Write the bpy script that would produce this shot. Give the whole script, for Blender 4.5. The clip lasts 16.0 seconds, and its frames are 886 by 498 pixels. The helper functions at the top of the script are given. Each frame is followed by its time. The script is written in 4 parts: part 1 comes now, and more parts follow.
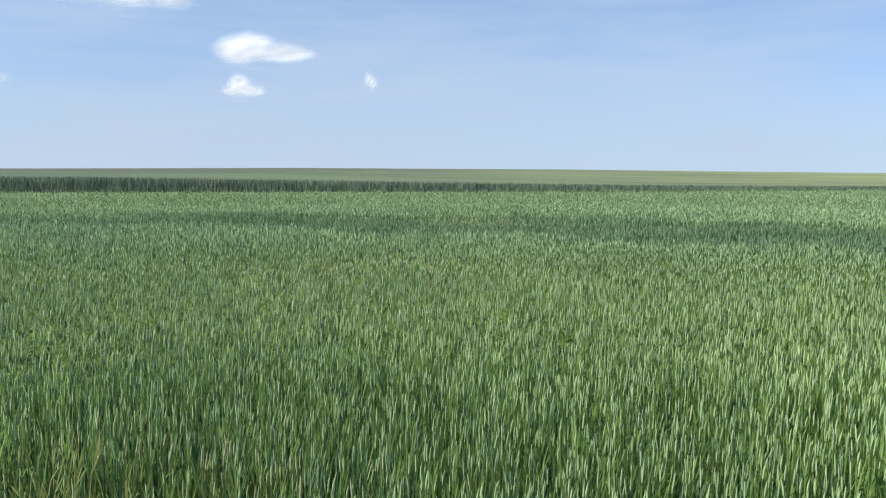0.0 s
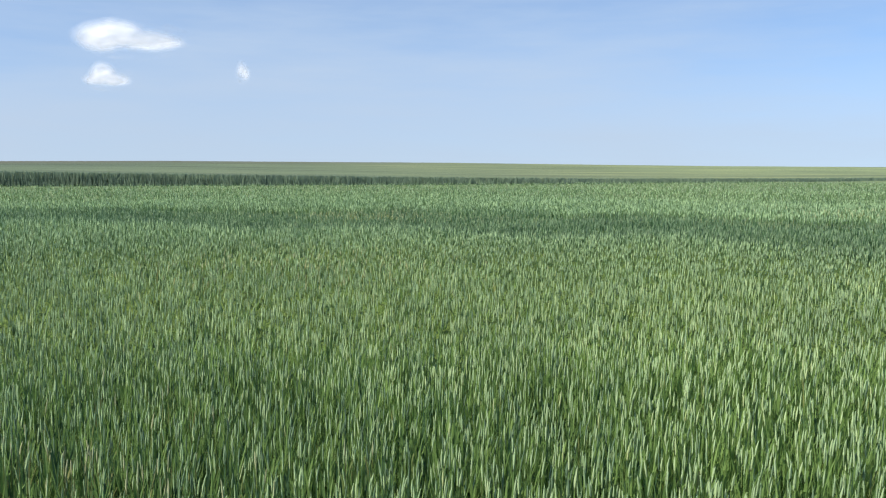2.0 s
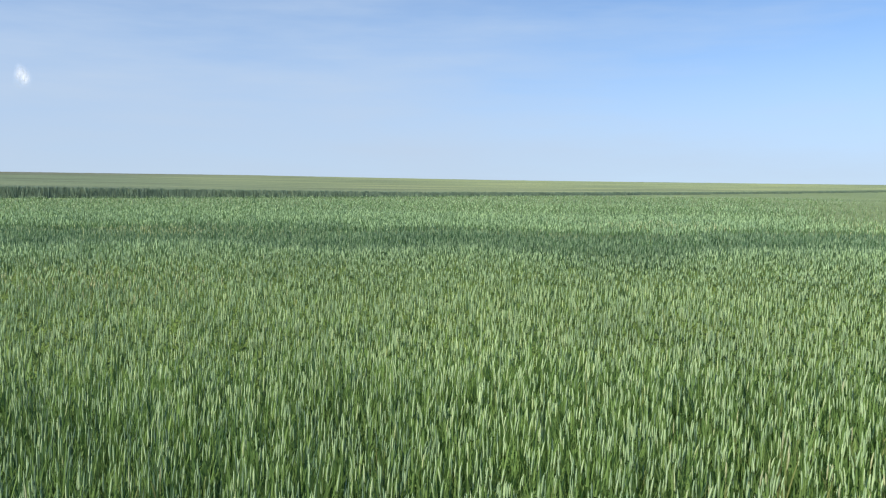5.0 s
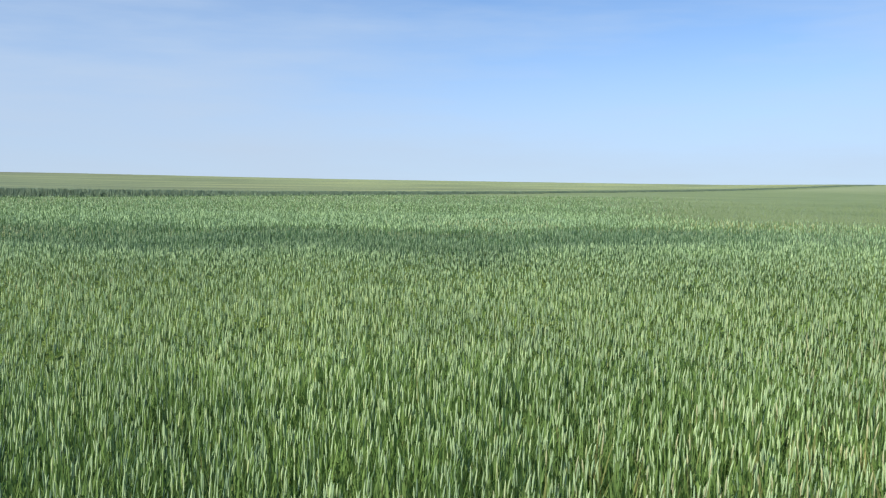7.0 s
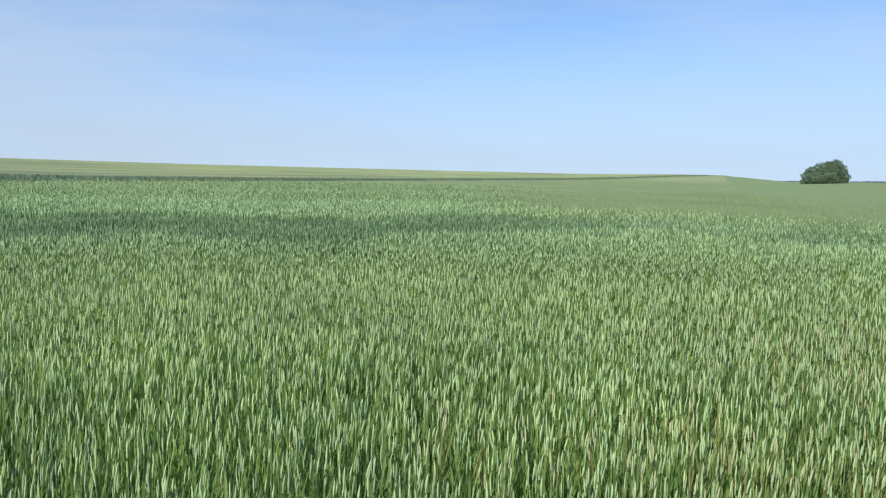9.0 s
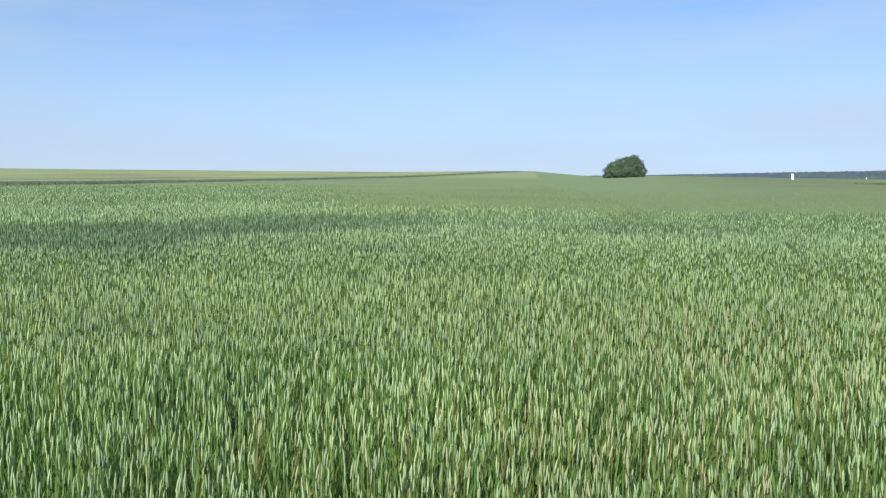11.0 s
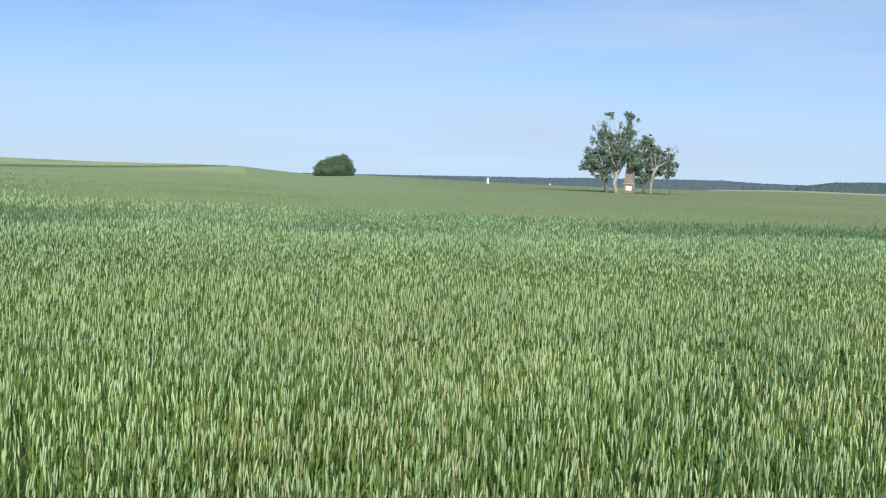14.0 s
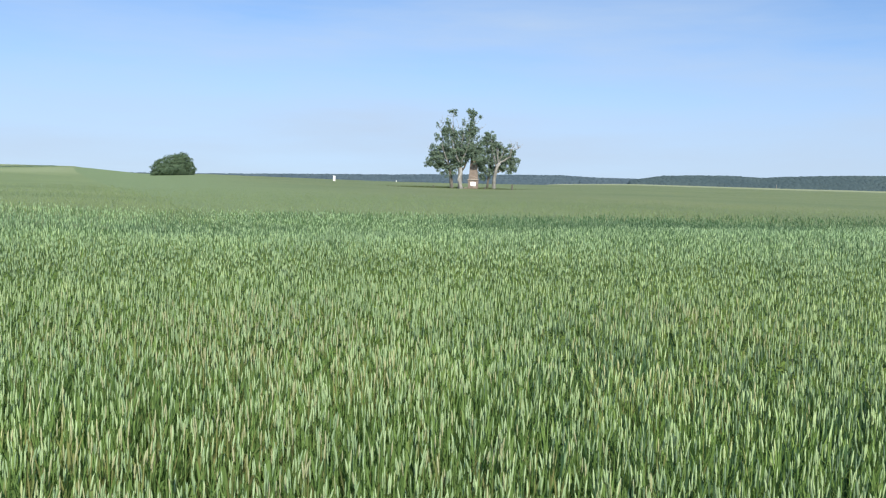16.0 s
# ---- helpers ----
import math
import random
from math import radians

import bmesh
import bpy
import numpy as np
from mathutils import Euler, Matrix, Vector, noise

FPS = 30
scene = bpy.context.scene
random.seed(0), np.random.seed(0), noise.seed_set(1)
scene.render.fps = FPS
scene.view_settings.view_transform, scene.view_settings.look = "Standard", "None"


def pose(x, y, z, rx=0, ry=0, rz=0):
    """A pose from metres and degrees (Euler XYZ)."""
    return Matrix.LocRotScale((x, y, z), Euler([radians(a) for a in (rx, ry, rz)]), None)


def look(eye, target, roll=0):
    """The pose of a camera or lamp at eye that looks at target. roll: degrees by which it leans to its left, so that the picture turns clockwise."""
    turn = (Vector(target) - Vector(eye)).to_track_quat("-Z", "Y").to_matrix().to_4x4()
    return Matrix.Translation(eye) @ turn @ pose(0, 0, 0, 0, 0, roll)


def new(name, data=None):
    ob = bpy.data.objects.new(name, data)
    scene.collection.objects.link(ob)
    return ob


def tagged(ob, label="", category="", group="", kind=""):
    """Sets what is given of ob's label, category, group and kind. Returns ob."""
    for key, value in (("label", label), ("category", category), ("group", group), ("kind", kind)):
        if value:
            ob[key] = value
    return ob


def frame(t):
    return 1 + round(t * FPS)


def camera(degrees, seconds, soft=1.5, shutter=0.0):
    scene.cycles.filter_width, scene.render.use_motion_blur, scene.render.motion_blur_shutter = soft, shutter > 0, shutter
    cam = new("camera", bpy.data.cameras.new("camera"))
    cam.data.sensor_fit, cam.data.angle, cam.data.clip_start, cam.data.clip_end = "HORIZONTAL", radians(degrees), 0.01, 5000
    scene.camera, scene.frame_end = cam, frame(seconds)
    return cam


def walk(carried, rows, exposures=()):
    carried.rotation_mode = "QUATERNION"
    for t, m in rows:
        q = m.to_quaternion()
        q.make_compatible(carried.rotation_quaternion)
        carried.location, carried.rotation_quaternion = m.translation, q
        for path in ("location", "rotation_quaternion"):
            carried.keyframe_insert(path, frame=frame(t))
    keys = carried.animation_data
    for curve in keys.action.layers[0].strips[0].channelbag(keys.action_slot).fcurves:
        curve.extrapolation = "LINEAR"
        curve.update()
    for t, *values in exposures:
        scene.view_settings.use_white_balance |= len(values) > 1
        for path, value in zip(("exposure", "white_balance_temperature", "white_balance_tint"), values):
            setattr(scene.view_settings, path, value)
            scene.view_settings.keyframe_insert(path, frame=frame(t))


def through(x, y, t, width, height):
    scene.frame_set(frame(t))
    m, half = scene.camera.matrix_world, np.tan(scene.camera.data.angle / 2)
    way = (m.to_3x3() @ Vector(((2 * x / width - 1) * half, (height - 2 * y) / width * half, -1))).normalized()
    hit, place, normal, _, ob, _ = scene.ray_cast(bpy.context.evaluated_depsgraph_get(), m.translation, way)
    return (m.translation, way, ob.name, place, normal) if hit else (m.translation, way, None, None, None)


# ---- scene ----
EYE = 1.67
FOV = 54.45
cam = camera(FOV, 16.0, soft=1.25)
# seconds, heading (degrees clockwise from +y), tilt, roll; the camera is swung round at arm's length
TURN = [
    (0.0, 0.00, -4.86, 0.08),
    (0.5, 2.11, -5.10, 0.13),
    (1.0, 3.99, -5.30, 0.00),
    (1.5, 6.10, -5.40, 0.06),
    (2.0, 8.14, -5.30, 0.06),
    (2.5, 10.60, -5.23, 0.14),
    (3.0, 13.13, -5.39, 0.25),
    (3.2, 14.01, -5.43, 0.15),
    (5.3, 22.48, -4.23, 0.39),
    (5.5, 23.52, -4.26, 0.35),
    (6.0, 26.30, -4.39, 0.26),
    (6.5, 29.16, -4.38, 0.41),
    (7.0, 31.57, -4.36, 0.51),
    (7.5, 33.88, -4.54, 0.54),
    (8.0, 36.43, -4.74, 0.89),
    (8.5, 38.75, -4.94, 1.14),
    (11.0, 52.98, -5.04, 0.16),
    (11.5, 56.64, -4.78, 0.45),
    (12.0, 59.65, -4.58, 0.97),
    (12.5, 63.16, -4.65, 1.28),
    (13.0, 66.55, -4.85, 1.71),
    (13.5, 69.59, -4.83, 2.10),
    (14.0, 72.20, -4.82, 2.30),
    (14.5, 74.74, -4.92, 2.45),
    (15.0, 77.54, -5.00, 2.35),
    (15.5, 79.96, -4.64, 1.90),
    (16.0, 82.29, -4.67, 1.59),
]


def aim(heading, tilt, roll):
    a, e = radians(heading), radians(tilt)
    eye = Vector((0, 0.13, EYE))
    for k in range(200):
        h = heading * (k + 0.5) / 200
        reach = float(np.interp(h, [0, 14, 22.5, 39, 53, 90], [0.13, 0.13, 0.32, 0.32, 0.07, 0.07])) * a / 200
        eye += Vector((math.cos(radians(h)), -math.sin(radians(h)), 0)) * reach
    way = Vector((math.sin(a) * math.cos(e), math.cos(a) * math.cos(e), math.sin(e)))
    return look(eye, eye + way, roll)


walk(cam, [(t, aim(a, e, r)) for t, a, e, r in TURN])

# ---- light ----
SUN_AZ, SUN_EL = -109.0, 34.0
scene.view_settings.exposure = 0.6
world = bpy.data.worlds.new("sky")
scene.world = world
world.use_nodes = True
wn, wl = world.node_tree.nodes, world.node_tree.links
sky = wn.new("ShaderNodeTexSky")
sky.sky_type = "NISHITA"
sky.sun_disc = False
sky.sun_elevation = radians(SUN_EL)
sky.sun_rotation = radians(SUN_AZ)
sky.altitude, sky.air_density, sky.dust_density, sky.ozone_density = 100, 1.0, 0.6, 3.0
sky_way = wn.new("ShaderNodeTexCoord")
lift = wn.new("ShaderNodeMapping")
lift.inputs["Scale"].default_value = (1, 1, 1.3)
lift.inputs["Location"].default_value = (0, 0, 0.11)
wl.new(sky_way.outputs["Generated"], lift.inputs[0])
wl.new(lift.outputs[0], sky.inputs["Vector"])
# thin high veil
veil = wn.new("ShaderNodeTexNoise")
veil_map = wn.new("ShaderNodeMapping")
veil_map.inputs["Scale"].default_value = (1.0, 1.0, 7.0)
wl.new(sky_way.outputs["Generated"], veil_map.inputs[0])
wl.new(veil_map.outputs[0], veil.inputs["Vector"])
veil.inputs["Scale"].default_value, veil.inputs["Detail"].default_value, veil.inputs["Roughness"].default_value = 2.2, 6, 0.55
thin = wn.new("ShaderNodeMapRange")
thin.inputs[1].default_value, thin.inputs[2].default_value, thin.inputs[3].default_value, thin.inputs[4].default_value = 0.38, 0.72, 0.0, 0.6
wl.new(veil.outputs[0], thin.inputs[0])
north = wn.new("ShaderNodeVectorMath")
north.operation = "DOT_PRODUCT"
north.inputs[1].default_value = (-0.2, 0.98, 0)
wl.new(sky_way.outputs["Generated"], north.inputs[0])
thick = wn.new("ShaderNodeMapRange")
thick.interpolation_type = "SMOOTHSTEP"
thick.inputs[1].default_value, thick.inputs[2].default_value, thick.inputs[3].default_value, thick.inputs[4].default_value = 0.7, 1.0, 0.0, 0.2
wl.new(north.outputs["Value"], thick.inputs[0])
veiled = wn.new("ShaderNodeMath")
veiled.operation = "ADD"
veiled.use_clamp = True
wl.new(thin.outputs[0], veiled.inputs[0])
wl.new(thick.outputs[0], veiled.inputs[1])
haze = wn.new("ShaderNodeMix")
haze.data_type = "RGBA"
haze.inputs[7].default_value = (3.02, 3.7, 4.65, 1)
wl.new(veiled.outputs[0], haze.inputs[0])
blue = wn.new("ShaderNodeMix")
blue.data_type, blue.blend_type = "RGBA", "MULTIPLY"
blue.inputs[0].default_value = 1.0
blue.inputs[7].default_value = (0.975, 1.045, 1.1, 1)
wl.new(sky.outputs[0], blue.inputs[6])
wl.new(blue.outputs[2], haze.inputs[6])
# pale haze all round the horizon
split = wn.new("ShaderNodeSeparateXYZ")
wl.new(sky_way.outputs["Generated"], split.inputs[0])
low = wn.new("ShaderNodeMapRange")
low.interpolation_type = "SMOOTHSTEP"
low.inputs[1].default_value, low.inputs[2].default_value, low.inputs[3].default_value, low.inputs[4].default_value = -0.02, 0.2, 0.8, 0.0
wl.new(split.outputs[2], low.inputs[0])
pale = wn.new("ShaderNodeMix")
pale.data_type = "RGBA"
pale.inputs[7].default_value = (2.84, 3.35, 4.08, 1)
wl.new(low.outputs[0], pale.inputs[0])
wl.new(haze.outputs[2], pale.inputs[6])
wl.new(pale.outputs[2], wn["Background"].inputs[0])
wn["Background"].inputs[1].default_value = 0.123
sun = new("sun", bpy.data.lights.new("sun", "SUN"))
sun.data.energy, sun.data.angle, sun.data.color = 4.3, radians(0.6), (1.0, 0.94, 0.84)
sa, se = radians(SUN_AZ), radians(SUN_EL)
sun.matrix_world = look((0, 0, 60), Vector((0, 0, 60)) - Vector((math.sin(sa) * math.cos(se), math.cos(sa) * math.cos(se), math.sin(se))))


# ---- materials ----
def material(name, rough=0.7, spec=0.3):
    m = bpy.data.materials.new(name)
    m.use_nodes = True
    b = m.node_tree.nodes["Principled BSDF"]
    b.inputs["Roughness"].default_value = rough
    b.inputs["Specular IOR Level"].default_value = spec
    return m, m.node_tree.nodes, m.node_tree.links, b


def ramp(nodes, stops):
    r = nodes.new("ShaderNodeValToRGB")
    e = r.color_ramp.elements
    e[0].position, e[0].color = stops[0][0], (*stops[0][1], 1)
    e[1].position, e[1].color = stops[-1][0], (*stops[-1][1], 1)
    for p, c in stops[1:-1]:
        k = e.new(p)
        k.color = (*c, 1)
    return r


def noise_tex(nodes, links, scale, detail=3, stretch=(1, 1, 1), coords="Object", turn=0.0):
    tc = nodes.new("ShaderNodeTexCoord")
    mp = nodes.new("ShaderNodeMapping")
    mp.inputs["Scale"].default_value = stretch
    mp.inputs["Rotation"].default_value = (0, 0, turn)
    n = nodes.new("ShaderNodeTexNoise")
    n.inputs["Scale"].default_value, n.inputs["Detail"].default_value = scale, detail
    links.new(tc.outputs[coords], mp.inputs[0])
    links.new(mp.outputs[0], n.inputs["Vector"])
    return n


def mix(nodes, links, a, b, fac, mode="MIX"):
    x = nodes.new("ShaderNodeMix")
    x.data_type, x.blend_type = "RGBA", mode
    for sock, v in ((x.inputs[0], fac), (x.inputs[6], a), (x.inputs[7], b)):
        if isinstance(v, (int, float)):
            sock.default_value = v
        elif isinstance(v, tuple):
            sock.default_value = (*v, 1)
        else:
            links.new(v, sock)
    return x.outputs[2]


def leafy(name, stops, patch, patch_stops, rough=0.55, through=0.35, spec=0.3, patch_scale=0.09):
    """Plant matter: each piece has its own shade, whole patches of the field differ in vigour, and light passes through."""
    m, n, l, b = material(name, rough, spec)
    geo = n.new("ShaderNodeNewGeometry")
    r = ramp(n, stops)
    l.new(geo.outputs["Random Per Island"], r.inputs[0])
    big = noise_tex(n, l, patch_scale, 4, (1, 1, 0.0))
    pr = ramp(n, patch_stops)
    l.new(big.outputs[0], pr.inputs[0])
    c = mix(n, l, r.outputs[0], pr.outputs[0], patch, "MULTIPLY")
    small = noise_tex(n, l, patch_scale * 8, 3, (1, 1, 0.0))
    sm = ramp(n, [(0.3, (0.74, 0.77, 0.78)), (0.7, (1.14, 1.14, 1.06))])
    l.new(small.outputs[0], sm.inputs[0])
    c = mix(n, l, c, sm.outputs[0], 0.8, "MULTIPLY")
    l.new(c, b.inputs["Base Color"])
    tr = n.new("ShaderNodeBsdfTranslucent")
    l.new(c, tr.inputs[0])
    ms = n.new("ShaderNodeMixShader")
    ms.inputs[0].default_value = through
    l.new(b.outputs[0], ms.inputs[1])
    l.new(tr.outputs[0], ms.inputs[2])
    l.new(ms.outputs[0], n["Material Output"].inputs[0])
    return m


PATCH = [(0.3, (0.8, 0.87, 0.92)), (0.5, (0.96, 0.98, 0.96)), (0.72, (1.05, 1.05, 0.97))]
EAR = leafy("wheat_ear", [(0, (0.3, 0.42, 0.215)), (0.5, (0.42, 0.55, 0.285)), (0.95, (0.535, 0.655, 0.35)), (1, (0.54, 0.6, 0.29))], 0.8, PATCH, 0.6, 0.3)
LEAF = leafy("wheat_leaf", [(0, (0.165, 0.265, 0.076)), (0.6, (0.225, 0.342, 0.104)), (0.97, (0.285, 0.4, 0.132)), (1, (0.31, 0.33, 0.125))], 0.8, PATCH, 0.6, 0.48, 0.1)
LUSH_EAR = leafy("lush_ear", [(0, (0.265, 0.39, 0.215)), (1, (0.43, 0.57, 0.315))], 0.6, PATCH, 0.6, 0.3)
LUSH_LEAF = leafy("lush_leaf", [(0, (0.1, 0.172, 0.072)), (1, (0.15, 0.236, 0.098))], 0.6, PATCH, 0.6, 0.42, 0.1)
DARK_EAR = leafy("dark_ear", [(0, (0.13, 0.21, 0.12)), (1, (0.24, 0.342, 0.192))], 0.6, PATCH, 0.6, 0.3)
DARK_LEAF = leafy("dark_leaf", [(0, (0.058, 0.118, 0.055)), (1, (0.088, 0.165, 0.075))], 0.6, PATCH, 0.6, 0.4, 0.1)
DRY_EAR = leafy("yellowing_ear", [(0, (0.4, 0.44, 0.24)), (1, (0.54, 0.54, 0.31))], 0.6, PATCH, 0.6, 0.3)
DRY_LEAF = leafy("yellowing_leaf", [(0, (0.18, 0.235, 0.075)), (1, (0.3, 0.29, 0.12))], 0.6, PATCH, 0.6, 0.4, 0.1)
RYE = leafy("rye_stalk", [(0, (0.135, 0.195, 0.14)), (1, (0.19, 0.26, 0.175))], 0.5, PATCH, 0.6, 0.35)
BARLEY = leafy("barley_ear", [(0, (0.158, 0.212, 0.1)), (1, (0.205, 0.262, 0.128))], 0.6, PATCH, 0.6, 0.25)


def sheet_material(name, stops, scale, fine, stretch=(1, 1, 1), turn=0.0, rough=0.8, bump=0.6, grain=0.7):
    m, n, l, b = material(name, rough, 0.2)
    a = noise_tex(n, l, scale, 5, stretch, turn=turn)
    r = ramp(n, stops)
    l.new(a.outputs[0], r.inputs[0])
    f = noise_tex(n, l, fine, 4)
    fr = ramp(n, [(0.3, (0.55, 0.6, 0.55)), (0.7, (1.25, 1.2, 1.2))])
    l.new(f.outputs[0], fr.inputs[0])
    l.new(mix(n, l, r.outputs[0], fr.outputs[0], grain, "MULTIPLY"), b.inputs["Base Color"])
    bp = n.new("ShaderNodeBump")
    bp.inputs["Strength"].default_value, bp.inputs["Distance"].default_value = bump, 0.15
    l.new(f.outputs[0], bp.inputs["Height"])
    l.new(bp.outputs[0], b.inputs["Normal"])
    return m


SOIL = sheet_material("soil", [(0.3, (0.06, 0.07, 0.03)), (0.7, (0.11, 0.11, 0.05))], 0.6, 9)
CANOPY = sheet_material("wheat_sheet", [(0.3, (0.165, 0.225, 0.1)), (0.55, (0.205, 0.268, 0.12)), (0.75, (0.235, 0.29, 0.13))], 0.12, 9, (1, 1, 1), grain=0.3)
# darker green than the canopy: shade between the stalks is put into the colour
SHADED_LEAVES = sheet_material("shaded_leaves", [(0.3, (0.1, 0.165, 0.035)), (0.7, (0.15, 0.22, 0.05))], 0.9, 40, (1, 1, 1), grain=0.5)
RYE_TOP = sheet_material("rye_sheet", [(0.32, (0.13, 0.165, 0.09)), (0.5, (0.19, 0.235, 0.12)), (0.68, (0.26, 0.295, 0.145))], 0.03, 4, (1, 2.6, 1), 0.3)
BARLEY_TOP = sheet_material("barley_sheet", [(0.3, (0.14, 0.19, 0.088)), (0.5, (0.168, 0.213, 0.099)), (0.7, (0.195, 0.232, 0.108))], 0.05, 5, (1, 1, 1), grain=0.5)
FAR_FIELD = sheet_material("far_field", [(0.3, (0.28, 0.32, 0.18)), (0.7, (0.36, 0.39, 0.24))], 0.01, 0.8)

rn, rl = RYE_TOP.node_tree.nodes, RYE_TOP.node_tree.links
rb = rn["Principled BSDF"]
was = rb.inputs["Base Color"].links[0].from_socket
rtc, rsep, rmap = rn.new("ShaderNodeTexCoord"), rn.new("ShaderNodeSeparateXYZ"), rn.new("ShaderNodeMapRange")
rmap.inputs[1].default_value, rmap.inputs[2].default_value = -60, 120
rl.new(rtc.outputs["Object"], rsep.inputs[0])
rl.new(rsep.outputs[0], rmap.inputs[0])
ripe = ramp(rn, [(0.0, (0.6, 0.68, 0.8)), (0.3, (0.85, 0.88, 0.95)), (0.55, (1.15, 1.12, 1.08)), (1.0, (1.42, 1.39, 1.28))])
rl.new(rmap.outputs[0], ripe.inputs[0])
ripened = mix(rn, rl, was, ripe.outputs[0], 1.0, "MULTIPLY")
rback, rbmap = rn.new("ShaderNodeVectorMath"), rn.new("ShaderNodeMapRange")
rback.operation = "DOT_PRODUCT"
rback.inputs[1].default_value = (-0.72, 0.69, 0)
rl.new(rtc.outputs["Object"], rback.inputs[0])
rbmap.interpolation_type = "SMOOTHSTEP"
rbmap.inputs[1].default_value, rbmap.inputs[2].default_value = 110, 195
rl.new(rback.outputs["Value"], rbmap.inputs[0])
rl.new(mix(rn, rl, ripened, (0.135, 0.13, 0.085), rbmap.outputs[0]), rb.inputs["Base Color"])

# a pale headland along the edge, far up the slope
hn, hl = CANOPY.node_tree.nodes, CANOPY.node_tree.links
hb = hn["Principled BSDF"]
leaf_mass = hb.inputs["Base Color"].links[0].from_socket
htc = hn.new("ShaderNodeTexCoord")
pale_mask = None
for axis, lo, hi in (((-0.41, 1, 0), 14, 38), ((0.41, -1, 0), -51, -47), ((1, 0, 0), 110, 160)):
    hdot, hmap = hn.new("ShaderNodeVectorMath"), hn.new("ShaderNodeMapRange")
    hdot.operation = "DOT_PRODUCT"
    hdot.inputs[1].default_value = axis
    hl.new(htc.outputs["Object"], hdot.inputs[0])
    hmap.interpolation_type = "SMOOTHSTEP"
    hmap.inputs[1].default_value, hmap.inputs[2].default_value = lo, hi
    hl.new(hdot.outputs["Value"], hmap.inputs[0])
    if pale_mask is None:
        pale_mask = hmap.outputs[0]
    else:
        hmul = hn.new("ShaderNodeMath")
        hmul.operation = "MULTIPLY"
        hl.new(pale_mask, hmul.inputs[0])
        hl.new(hmap.outputs[0], hmul.inputs[1])
        pale_mask = hmul.outputs[0]
hl.new(mix(hn, hl, leaf_mass, (0.255, 0.305, 0.155), pale_mask), hb.inputs["Base Color"])

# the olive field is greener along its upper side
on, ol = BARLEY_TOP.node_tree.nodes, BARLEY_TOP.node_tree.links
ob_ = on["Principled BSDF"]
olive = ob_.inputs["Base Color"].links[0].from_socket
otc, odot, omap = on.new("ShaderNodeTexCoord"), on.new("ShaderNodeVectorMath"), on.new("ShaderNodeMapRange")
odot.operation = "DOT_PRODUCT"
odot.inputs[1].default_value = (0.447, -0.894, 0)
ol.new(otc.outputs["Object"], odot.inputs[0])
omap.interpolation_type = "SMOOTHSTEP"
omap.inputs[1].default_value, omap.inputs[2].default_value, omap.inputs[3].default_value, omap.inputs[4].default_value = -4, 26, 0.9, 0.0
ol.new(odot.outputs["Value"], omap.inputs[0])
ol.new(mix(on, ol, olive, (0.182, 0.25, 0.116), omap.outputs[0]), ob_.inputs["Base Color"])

# ---- the lie of the land ----
SKY_AZ = [-60, -27, -10, 8, 25, 42, 50, 56, 59.5, 63, 67, 75, 79, 84, 90, 94.5, 104, 140]
SKY_EL = [0.36, 0.38, 0.48, 0.42, 0.22, 0.11, 0.07, 0.15, 0.14, -0.17, -0.13, -0.25, -0.29, -0.28, -0.22, -0.10, -0.13, -0.09]
SKY_D = [300, 300, 300, 300, 320, 340, 350, 350, 350, 260, 230, 260, 260, 300, 300, 400, 400, 400]
CROP = 0.75


def smooth(x):
    x = np.clip(x, 0, 1)
    return x * x * (3 - 2 * x)


def edge_y(x):
    """The edge of the upper field, which bends away from the standpoint."""
    return 59.6 + 0.16 * x + np.logaddexp(0, (x - 18) / 4)


def edge_side(x, y):
    """How far a place lies beyond the edge of the upper field."""
    return (y - edge_y(x)) / 1.06


def barley_side(x, y):
    """Above 0 in the olive field."""
    return np.minimum((x + 0.72 * y - 22.4) / 1.232 + 0.3 * np.sin(y * 0.7), (7 + 0.62 * (x - 20) - y) / 1.177)


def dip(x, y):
    """A shallow hollow across the near field, where the crop is coloured darker."""
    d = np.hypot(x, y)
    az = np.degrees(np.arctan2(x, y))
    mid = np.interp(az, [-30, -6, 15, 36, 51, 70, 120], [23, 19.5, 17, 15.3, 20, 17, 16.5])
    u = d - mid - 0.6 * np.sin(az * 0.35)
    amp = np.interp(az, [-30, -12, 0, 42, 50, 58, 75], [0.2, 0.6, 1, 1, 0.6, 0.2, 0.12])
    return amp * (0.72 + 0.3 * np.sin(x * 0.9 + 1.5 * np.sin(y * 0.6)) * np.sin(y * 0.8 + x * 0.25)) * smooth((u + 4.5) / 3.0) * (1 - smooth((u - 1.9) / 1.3))


